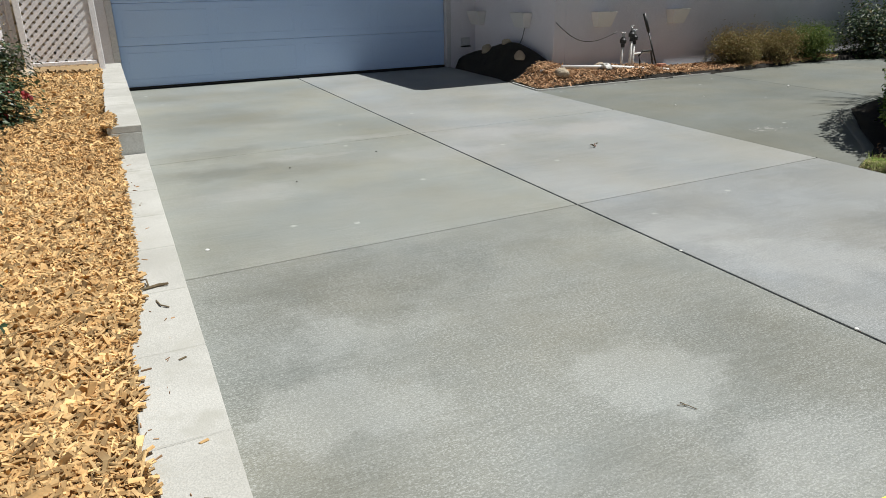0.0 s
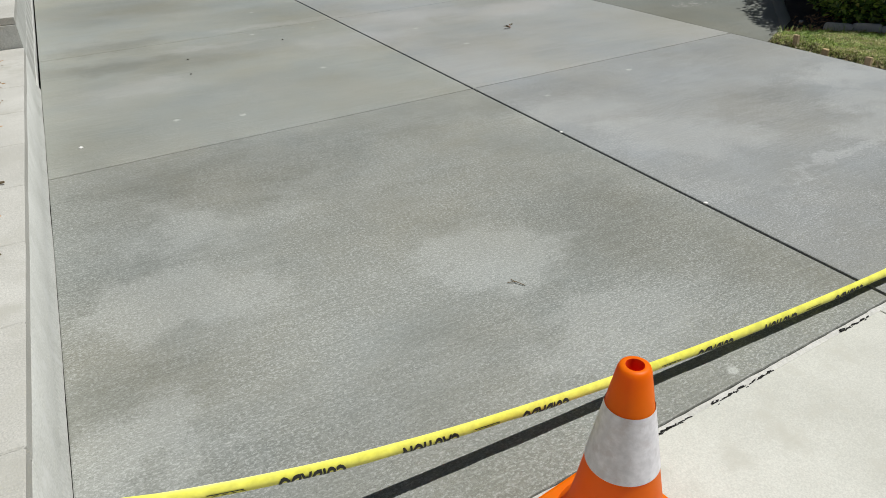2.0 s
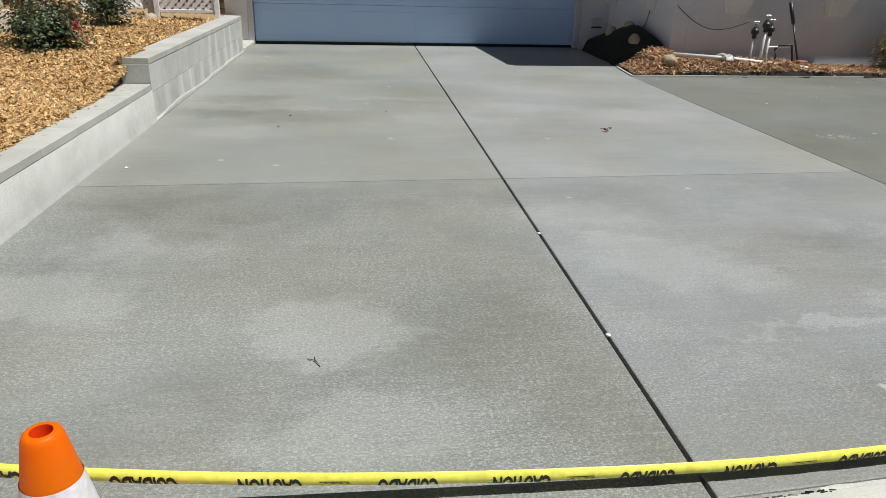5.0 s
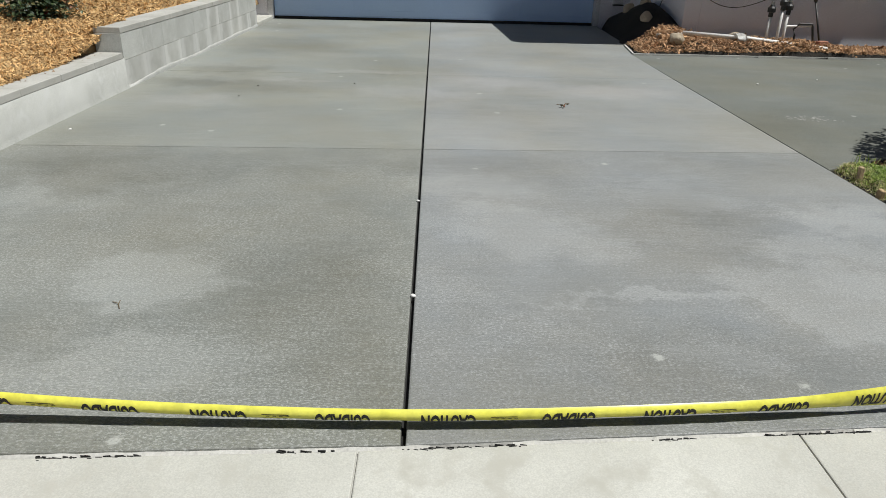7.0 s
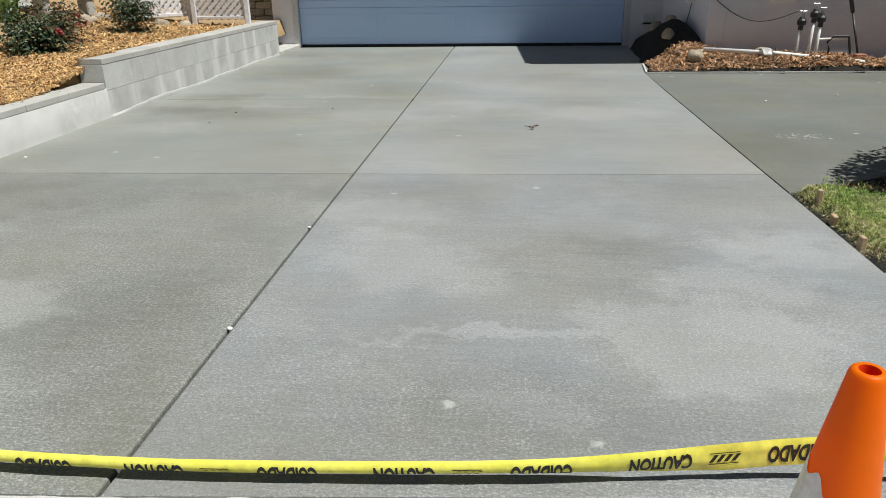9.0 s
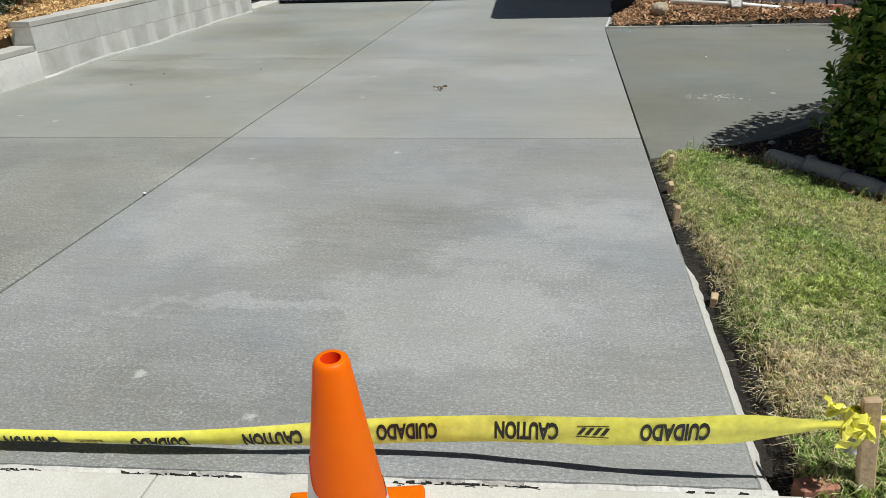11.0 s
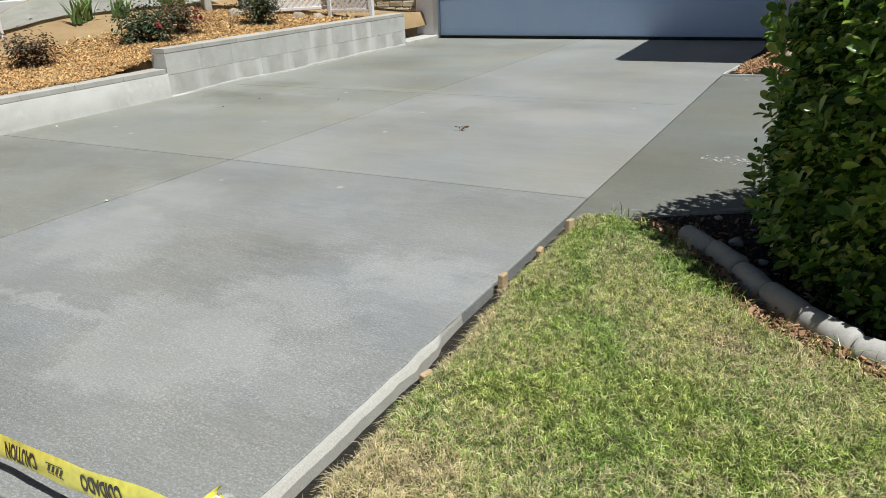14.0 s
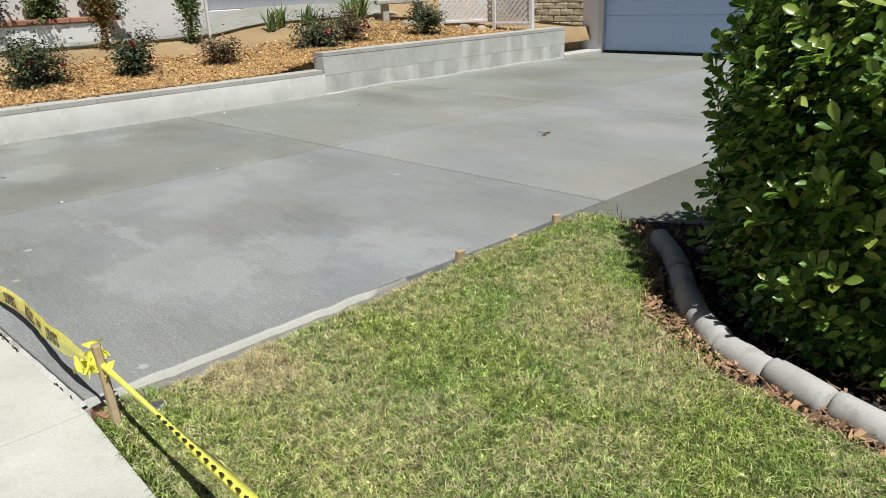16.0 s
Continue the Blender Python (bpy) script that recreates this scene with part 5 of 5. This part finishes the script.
for x, y, sx, sy, sz in ((2.86, 6.93, 0.13, 0.09, 0.09), (3.6, 7.1, 0.12, 0.09, 0.1), (2.72, 7.75, 0.1, 0.08, 0.08), (2.85, 8.35, 0.09, 0.07, 0.06), (2.75, 8.75, 0.11, 0.08, 0.1)):
    th = thing("rock", "rounded tan field rock lying in the mulch bed", "rock", "rocks in the house bed", at=(x, y, hbed_z(x, y) - 0.01), turn=x * 90)
    bm = bmesh.new()
    rock_mesh(bm, sx, sy, sz, x * 3 + y)
    part("rock_body", bm, M_ROCK, th, smooth=True)
pipe = thing("plastic_pipe", "long white plastic pipe lying across the mulch", "pipe")
bm = bmesh.new()
tube(bm, [(2.98, 7.12, 0.2), (3.7, 7.02, 0.17), (4.6, 6.88, 0.09)], 0.024, 14)
part("pipe", bm, M_PVC, pipe, smooth=True)
bm = bmesh.new()
tube(bm, [(2.7, 7.2, 0.16), (3.0, 7.2, 0.18)], 0.014, 12)
part("thin_pipe", bm, M_PVC, pipe, smooth=True)
rag = thing("plastic_scrap", "crumpled white plastic scrap draped over the pipe", "scrap", at=(3.62, 7.03, 0.2))
bm = bmesh.new()
sheet(bm, -0.06, 0.06, -0.11, 0.07, 6, 8, lambda x, y: 0.02 - 6 * y * y + 0.02 * noise.noise((x * 25, y * 25, 3)))
bmesh.ops.solidify(bm, geom=bm.faces[:], thickness=0.003)
part("film", bm, M_PVC, rag, smooth=True)

valves = thing("irrigation_valves", "three white risers with black irrigation valves on top", "irrigation valve", at=(4.1, 7.15, 0))
for k, (dx, dy, h) in enumerate(((-0.11, 0.0, 0.52), (0.0, -0.04, 0.6), (0.1, 0.02, 0.55))):
    bm = bmesh.new()
    tube(bm, [(dx, dy, 0.0), (dx, dy, h - 0.1)], 0.017, 12)
    rs = part("riser", bm, M_PVC, valves, smooth=True)
    bm = bmesh.new()
    lathe(bm, [(0.0, h - 0.12), (0.026, h - 0.12), (0.026, h - 0.07), (0.044, h - 0.065), (0.046, h - 0.02), (0.03, h), (0.02, h + 0.02), (0.0, h + 0.02)], 16, pose(dx, dy, 0))
    part("valve_head", bm, M_BLACK, valves, "black valve head")
    bm = bmesh.new()
    lathe(bm, [(0.0, h + 0.02), (0.018, h + 0.02), (0.02, h + 0.055), (0.008, h + 0.06), (0.008, h + 0.085), (0.0, h + 0.085)], 14, pose(dx, dy, 0))
    box(bm, (dx - 0.035, dy - 0.008, h + 0.066), (dx + 0.035, dy + 0.008, h + 0.08), 0.003)
    part("bonnet", bm, M_STEEL, valves, "shiny metal bonnet")
bm = bmesh.new()
tube(bm, [(0.1, 0.02, 0.3), (0.45, 0.05, 0.31)], 0.013, 10)
part("cross_pipe", bm, M_PVC, valves)
bm = bmesh.new()
tube(bm, [(0.24, 0.03, 0.02), (0.24, 0.03, 0.2), (0.21, 0.03, 0.27), (0.27, 0.03, 0.33), (0.42, 0.03, 0.33)], 0.012, 10)
tube(bm, [(0.43, 0.04, 0.33), (0.47, 0.03, 0.15), (0.5, 0.02, 0.02)], 0.013, 10)
part("black_hose", bm, M_BLACK, valves, "black hose loop")
handle = thing("tool_handle", "black tool handle leaning against the house wall", "tool", at=(4.6, 7.2, 0.02))
bm = bmesh.new()
tube(bm, [(0.1, 0.0, 0.0), (-0.02, 0.13, 0.55)], 0.011, 10)
tube(bm, [(-0.02, 0.13, 0.55), (-0.075, 0.19, 0.8)], 0.022, 10)
part("shaft", bm, M_BLACK, handle, smooth=True)
bl = thing("brick_piece", "short red-brown brick at the foot of the hose", "brick", at=(4.62, 7.05, hbed_z(4.62, 7.05)), turn=10)
bm = bmesh.new()
box(bm, (-0.06, -0.04, 0), (0.06, 0.04, 0.06), 0.006)
part("lump", bm, M_BRICK, bl)
wire = thing("wire", "thin black cable sagging along the house wall", "cable")
wire.matrix_basis = AT_HOUSE
bm = bmesh.new()
tube(bm, [(3.17 + 0.9 * u, 7.425 - 0.2 * u * u, 0.74 - 0.2 * math.sin(u * 3.0) - 0.12 * u) for u in [i / 24 for i in range(25)]], 0.005, 6)
part("cable", bm, M_BLACK, wire, smooth=True)
wire2 = thing("wire", "thin black cable hanging from a wall planter", "cable")
wire2.matrix_basis = AT_HOUSE
bm = bmesh.new()
tube(bm, [(3.142, 8.12, 0.64), (3.135, 8.16, 0.5), (3.135, 8.24, 0.4), (3.13, 8.26, 0.34)], 0.005, 6)
part("cable", bm, M_BLACK, wire2)
box_ = thing("outlet_box", "small grey covered outlet box on the garage wall", "outlet")
box_.matrix_basis = AT_GARAGE @ pose(2.83, 9.67, 0.38)
bm = bmesh.new()
box(bm, (-0.07, -0.05, -0.06), (0.07, -0.001, 0.06), 0.008)
part("cover", bm, M_TRIM, box_)
bm = bmesh.new()
box(bm, (-0.08, -0.06, -0.08), (0.08, -0.002, -0.065), 0.004)
part("flap", bm, M_BLACK, box_, "dark lower flap")


def wall_planter(m):
    th = tagged(new("wall_planter"), "white flared plastic planter fixed to the house wall", "planter", "planters on the house wall")
    bm = bmesh.new()
    w0, w1, h, d0, d1 = 0.115, 0.17, 0.2, 0.1, 0.16
    lo = [(-w0, 0), (w0, 0), (w0, -d0), (-w0, -d0)]
    hi = [(-w1, 0), (w1, 0), (w1, -d1), (-w1, -d1)]
    a = [bm.verts.new((x, y, 0)) for x, y in lo]
    b = [bm.verts.new((x, y, h)) for x, y in hi]
    c = [bm.verts.new((x * 0.92, -0.01 + y * 0.9, h)) for x, y in hi]
    e = [bm.verts.new((x * 0.9, -0.01 + y * 0.85, 0.03)) for x, y in lo]
    bm.faces.new(a)
    bm.faces.new(e)
    for p, q in ((a, b), (b, c), (c, e)):
        for k in range(4):
            bm.faces.new((p[k], p[(k + 1) % 4], q[(k + 1) % 4], q[k]))
    bmesh.ops.recalc_face_normals(bm, faces=bm.faces[:])
    part("pot", bm, M_WHITE, th)
    th.matrix_basis = m
    return th


p0 = wall_planter(AT_HOUSE @ pose(3.94, 7.435, 0.66))
copy_thing(p0, AT_HOUSE @ pose(5.34, 7.435, 0.66))
copy_thing(p0, AT_HOUSE @ pose(3.145, 8.12, 0.65, 0, 0, 270))
copy_thing(p0, AT_HOUSE @ pose(3.145, 9.35, 0.64, 0, 0, 270))


# ---- shrubs ----
def shrub(name, x, y, z, r, h, n, leaf, material, label, rng, blooms=0, bloom=None, stems=9, density=1.0, width=0.55, category="shrub", group=""):
    th = thing(name, label, category, group, at=(x, y, z))
    bm = bmesh.new()
    tips = []
    for k in range(stems):
        a = 6.28 * k / stems + rng.uniform(-0.4, 0.4)
        rr, hh = r * rng.uniform(0.35, 1.0), h * rng.uniform(0.55, 1.08)
        p1 = (0.25 * rr * math.cos(a), 0.25 * rr * math.sin(a), hh * 0.45)
        p2 = (rr * math.cos(a), rr * math.sin(a), hh * rng.uniform(0.7, 1.0))
        tube(bm, [(0.03 * math.cos(a), 0.03 * math.sin(a), -0.03), p1, p2], [0.008, 0.006, 0.003], 5)
        tips += [(p1, p2)]
    part("stems", bm, M_STEM, th)
    pos, nor = [], []
    for _ in range(n):
        p1, p2 = tips[int(rng.integers(len(tips)))]
        u = rng.random() ** 0.7
        s = 0.24 * r * density
        q = [p1[i] * (1 - u) + p2[i] * u + rng.normal() * s for i in range(3)]
        q[2] = max(0.015, q[2] if rng.random() > 0.3 else q[2] * rng.random())
        pos.append(q)
        nor.append((q[0] * 0.8 + rng.normal() * 0.4 * r, q[1] * 0.8 + rng.normal() * 0.4 * r, r * (0.6 + rng.random())))
    leaves("foliage", np.array(pos), np.array(nor), leaf, material, th, rng, width)
    if blooms:
        for _ in range(blooms):
            p1, p2 = tips[int(rng.integers(len(tips)))]
            c = Vector(p2) * rng.uniform(0.7, 1.08) + Vector((rng.normal(), rng.normal(), rng.normal())) * 0.04
            pp_ = np.array([c + Vector((rng.normal(), rng.normal(), rng.normal())) * 0.012 for _ in range(16)])
            leaves("bloom", pp_, rng.normal(size=(16, 3)) + np.array([0, 0, 0.6]), 0.032, bloom or M_BLOOM, th, rng, 0.9, "faded red rose bloom")
    return th


rng = np.random.default_rng(91)
for x, y, r, h, n, mt, bl_, lab in (
        (-3.2, 1.62, 0.3, 0.42, 2300, M_ROSE, 6, "leafy dark green rose bush with a few red blooms"),
        (-3.2, 2.55, 0.25, 0.38, 1900, M_ROSE, 5, "dark green rose bush with reddish top growth"),
        (-3.2, 3.52, 0.22, 0.3, 1100, M_ROSE_DRY, 0, "sparse bronze rose bush, half dried out"),
        (-3.22, 4.85, 0.33, 0.36, 2400, M_ROSE, 5, "rose bush with dark leaves and faded pink blooms"),
        (-3.4, 5.5, 0.25, 0.36, 1500, M_ROSE_DRY, 4, "bronze-leaved rose bush with faded blooms"),
        (-3.34, 6.76, 0.26, 0.44, 2100, M_ROSE, 0, "dark green rose bush in fresh wood mulch")):
    x, y = left_of(x, y)
    shrub("rose_bush", x, y, bed_z(x, y), r, h, n, 0.038, mt, lab, rng, bl_, group="rose bushes in the bed", category="rose bush")
shrub("column_shrub", -4.5, 2.63, bed_z(-4.5, 2.63), 0.14, 0.85, 1700, 0.04, M_COLUMN, "narrow upright shrub with yellow and reddish leaves", rng, 0, None, 10, 1.2)
shrub("upright_shrub", -4.5, 3.66, bed_z(-4.5, 3.66), 0.2, 0.85, 1300, 0.05, M_GREENBUSH, "tall green shrub tied to a white garden stake", rng, 0, None, 9, 0.9)
gs = thing("garden_stake", "thin white garden stake beside the tall shrub", "stake", at=(-4.45, 3.88, bed_z(-4.45, 3.88) - 0.03))
bm = bmesh.new()
box(bm, (-0.015, -0.015, 0), (0.015, 0.015, 1.1), 0.003)
part("stake_body", bm, M_WHITE, gs)
for x, y in ((-4.45, 5.0), (-4.55, 5.22), (-4.5, 5.64)):
    x, y = left_of(x, y)
    strappy("iris_clump", x, y, bed_z(x, y), 26, 0.34, 0.018, M_IRIS, "clump of upright sword-shaped green leaves", "plant", rng, 0.5)
strappy("iris_clump", -4.4, 6.02, bed_z(-4.4, 6.02), 60, 0.5, 0.014, M_IRIS, "large clump of arching strappy green leaves", "plant", rng, 0.7)
strappy("iris_clump", -4.7, 6.45, bed_z(-4.7, 6.45), 60, 0.5, 0.014, M_IRIS, "large clump of arching strappy green leaves", "plant", rng, 0.7)
for x, y, sx, sy, sz in ((-3.95, 5.9, 0.18, 0.15, 0.14), (-3.8, 5.45, 0.12, 0.1, 0.08), (-4.05, 7.1, 0.13, 0.1, 0.09), (-3.45, 7.65, 0.13, 0.1, 0.08), (-3.2, 7.75, 0.09, 0.08, 0.07), (-4.1, 7.5, 0.12, 0.1, 0.08)):
    x, y = left_of(x, y)
    th = thing("rock", "pale tan boulder resting on the wood-chip mulch", "rock", "boulders in the planting bed", at=(x, y, bed_z(x, y)), turn=x * 70)
    bm = bmesh.new()
    rock_mesh(bm, sx, sy, sz, x * 3 + y)
    part("rock_body", bm, M_ROCK, th, smooth=True)
bench = thing("stone_bench", "small pale concrete garden bench on two legs", "bench", at=(-4.4, 7.0, bed_z(-4.4, 7.0)), turn=60)
bm = bmesh.new()
box(bm, (-0.4, -0.16, 0.24), (0.4, 0.16, 0.31), 0.015)
part("seat", bm, M_CAP, bench)
for sx in (-0.26, 0.26):
    bm = bmesh.new()
    box(bm, (sx - 0.05, -0.11, -0.03), (sx + 0.05, 0.11, 0.24), 0.012)
    part("leg", bm, M_CAP, bench)
for x, y, r, h, mt, lab in ((6.2, 7.2, 0.42, 0.46, M_DRYBUSH, "dry straw-coloured shrub at the foot of the house"), (7.0, 7.22, 0.42, 0.46, M_DRYBUSH, "dry straw-coloured shrub at the foot of the house"), (7.85, 7.28, 0.4, 0.52, M_GREENBUSH, "yellow-green twiggy shrub by the house wall")):
    shrub("dry_shrub", x, y, 0.03, r, h, 11000, 0.04, mt, lab, rng, 0, None, 34, 0.85, 0.24, group="shrubs along the house")
# Shrubs added as stand-ins for a patch of deep shade along the house.
for x, y in ((9.2, 7.15), (10.1, 7.1), (11.1, 7.1)):
    shrub("shade_shrub", x, y, -0.05, 0.6, 0.95, 2600, 0.07, M_ROSE, "dark green shrub added to stand in for deep shade by the house", rng, 0, None, 18, 0.9, 0.5, group="dark shrubs by the house")

# ---- lattice, block wall and side passage ----
def lattice(x0, y0, x1, y1, z0, z1, label):
    th = thing("lattice_screen", label, "lattice", "white lattice screens", at=(x0, y0, 0), turn=math.degrees(math.atan2(y1 - y0, x1 - x0)))
    L = math.hypot(x1 - x0, y1 - y0)
    for a in (0.0, L):
        bm = bmesh.new()
        box(bm, (a - 0.03, -0.03, z0 - 0.15), (a + 0.03, 0.03, z1 + 0.03), 0.005)
        part("post", bm, M_LATTICE, th)
    for z in (z0 + 0.02, z1):
        bm = bmesh.new()
        box(bm, (0.032, -0.02, z - 0.02), (L - 0.032, 0.02, z + 0.02), 0.004)
        part("rail", bm, M_LATTICE, th)
    H = z1 - z0
    step = 0.088
    for sgn, off in ((1, -0.0043), (-1, 0.0043)):
        k = -H
        while k < L + H:
            # slat from (k, z0) rising along the diagonal, cut to the panel
            u0, u1 = (max(0, 0.03 - k), min(H, L - 0.03 - k)) if sgn > 0 else (max(0, k - L + 0.03), min(H, k - 0.03))
            if u1 - u0 > 0.05:
                bm = bmesh.new()
                a = Vector((k + sgn * u0, off, z0 + u0))
                b = Vector((k + sgn * u1, off, z0 + u1))
                c, dl = (a + b) / 2, (b - a).length
                box(bm, (-dl / 2, -0.004, -0.0185), (dl / 2, 0.004, 0.0185), 0, Matrix.Translation(c) @ Euler((0, -sgn * math.pi / 4, 0)).to_matrix().to_4x4())
                part("slat", bm, M_LATTICE, th)
            k += step
    return th


lattice(-3.18, 7.78, -2.5, 7.82, 0.5, 1.65, "white diagonal lattice screen in shade between two posts")
lattice(-3.85, 7.32, -3.28, 7.89, 0.54, 1.65, "white diagonal lattice screen standing in sunlight")
bw = thing("garden_block_wall", "tan split-face block wall in the side passage", "block wall", kind="structure")
rng = np.random.default_rng(8)
bm0 = bmesh.new()
box(bm0, (-0.145, -0.1, -0.055), (0.145, 0.1, 0.055), 0.018)
for v in bm0.verts:
    v.co += Vector((rng.normal(), rng.normal(), rng.normal())) * 0.006
me0 = bpy.data.meshes.new("block")
bm0.to_mesh(me0)
bm0.free()
me0.materials.append(M_SPLIT)
for row in range(11):
    for col in range(14):
        ob = new("block", me0)
        ob.parent = bw
        ob.matrix_basis = pose(-6.4 + col * 0.3 + (row % 2) * 0.15, 11.0 + row * 0.02 + rng.normal() * 0.006, 0.06 + row * 0.115, 0, 0, 180 * (col % 2) + rng.normal() * 2)
bm = bmesh.new()
box(bm, (-6.5, 11.12, -0.1), (-2.66, 11.5, 1.4))
part("core", bm, M_DIRT, bw)
bm = bmesh.new()
box(bm, (-5.5, 8.2, -0.12), (-2.65, 11.0, 0.02))
tagged(finish(bm, "side_passage", M_SOIL), "bare soil passage beside the garage", "ground", kind="structure")

# ---- neighbouring white house front ----
nb = thing("white_house", "white rendered house front with grey panels and brick-capped planter", "house", kind="structure")
bm = bmesh.new()
box(bm, (-5.95, -6, -0.1), (-5.7, 4.5, 2.7), 0.01)
box(bm, (-5.95, 4.5, -0.1), (-5.7, 7.1, 0.87), 0.01)
box(bm, (-5.95, 4.5, 2.2), (-5.7, 7.1, 2.7), 0.01)
box(bm, (-5.95, 7.1, -0.1), (-5.7, 10.9, 2.7), 0.01)
part("wall", bm, M_WHITE, nb)
bm = bmesh.new()
box(bm, (-5.9, 4.51, 0.875), (-5.83, 7.09, 2.195), 0.01)
part("grey_panel", bm, M_GREYPANEL, nb, "smooth grey panel set into the wall")
bm = bmesh.new()
box(bm, (-5.65, -6, -0.1), (-5.4, 3.0, 0.82), 0.01)
part("planter_wall", bm, M_WHITE, nb, "white planter wall")
bm = bmesh.new()
sheet(bm, -5.39, -4.72, -1.4, 7.2, 8, 64, lambda x, y: bed_z(x, y) + 0.03)
bmesh.ops.solidify(bm, geom=bm.faces[:], thickness=0.06)
part("paved_strip", bm, M_SIDE, nb, "pale paved strip along the planting bed")
y = -2.0
while y < 3.0:
    bm = bmesh.new()
    box(bm, (-5.68, y, 0.825), (-5.37, y + 0.2, 0.885), 0.008)
    part("brick", bm, M_BRICK, nb)
    y += 0.207
rng = np.random.default_rng(15)
for k in range(5):
    yy = 0.4 + 0.65 * k
    shrub("planter_shrub", -5.52, yy, 0.82, 0.26, 0.5, 900, 0.06, M_GREENBUSH if k % 2 else M_ROSE, "leafy green shrub in the brick-capped planter", rng, 0, None, 9, 1.0, group="shrubs in the planter")

# ---- small things on the concrete ----
deb = thing("leaf_scrap", "small curled dry leaves lying on the driveway", "leaf", at=(1.014, 3.8, 0.006))
rng = np.random.default_rng(33)
leaves("leaf_blade", np.column_stack([rng.normal(size=9) * 0.022, rng.normal(size=9) * 0.014, np.abs(rng.normal(size=9)) * 0.012 + 0.004]), rng.normal(size=(9, 3)) + np.array([0, 0, 0.7]), 0.032, M_ROSE_DRY, deb, rng, 0.4)
for x, y, r in ((-2.133, 2.825, 0.012), (0.002, 0.785, 0.01), (-0.004, 1.72, 0.009), (-1.35, 4.3, 0.007), (-1.4, 3.9, 0.006), (-0.6, 4.5, 0.006), (3.0, 5.0, 0.01), (3.7, 5.3, 0.009), (5.2, 5.4, 0.014)):
    pb = thing("pebble", "tiny pale pebble lying on the concrete", "pebble", "pebbles on the concrete", at=(x, y, 0.003))
    bm = bmesh.new()
    rock_mesh(bm, r, r * 0.8, r * 0.6, x * 9 + y)
    part("stone_body", bm, M_PVC if r > 0.0085 else M_DIRT, pb, smooth=True)
for pts_, in (([(-0.975, 0.7, 0.003), (-0.95, 0.685, 0.006), (-0.935, 0.655, 0.003)],), ([(-0.955, 0.71, 0.003), (-0.95, 0.685, 0.004)],)):
    tw = thing("pine_needle", "short curved dry twig on the driveway", "twig")
    bm = bmesh.new()
    tube(bm, pts_, 0.0014, 6)
    part("stem", bm, M_STEM, tw)
# Patch of spilled white powder on the walkway.
sp_ = thing("spilled_plaster", "thin white plaster splash dried on the walkway", "stain", kind="stuff")
bm = bmesh.new()
for _ in range(110):
    x, y, r = 2.8 + rng.normal() * 0.1, 3.665 + rng.normal() * 0.05, abs(rng.normal()) * 0.0042 + 0.0012
    ring = [bm.verts.new((x + r * 1.5 * math.cos(a) * rng.uniform(0.6, 1.2), y + r * math.sin(a) * rng.uniform(0.6, 1.2), -0.001 + 0.00005 * _ / 10)) for a in [6.283 * k / 9 for k in range(9)]]
    bm.faces.new(ring)
part("splash", bm, M_KERB, sp_)
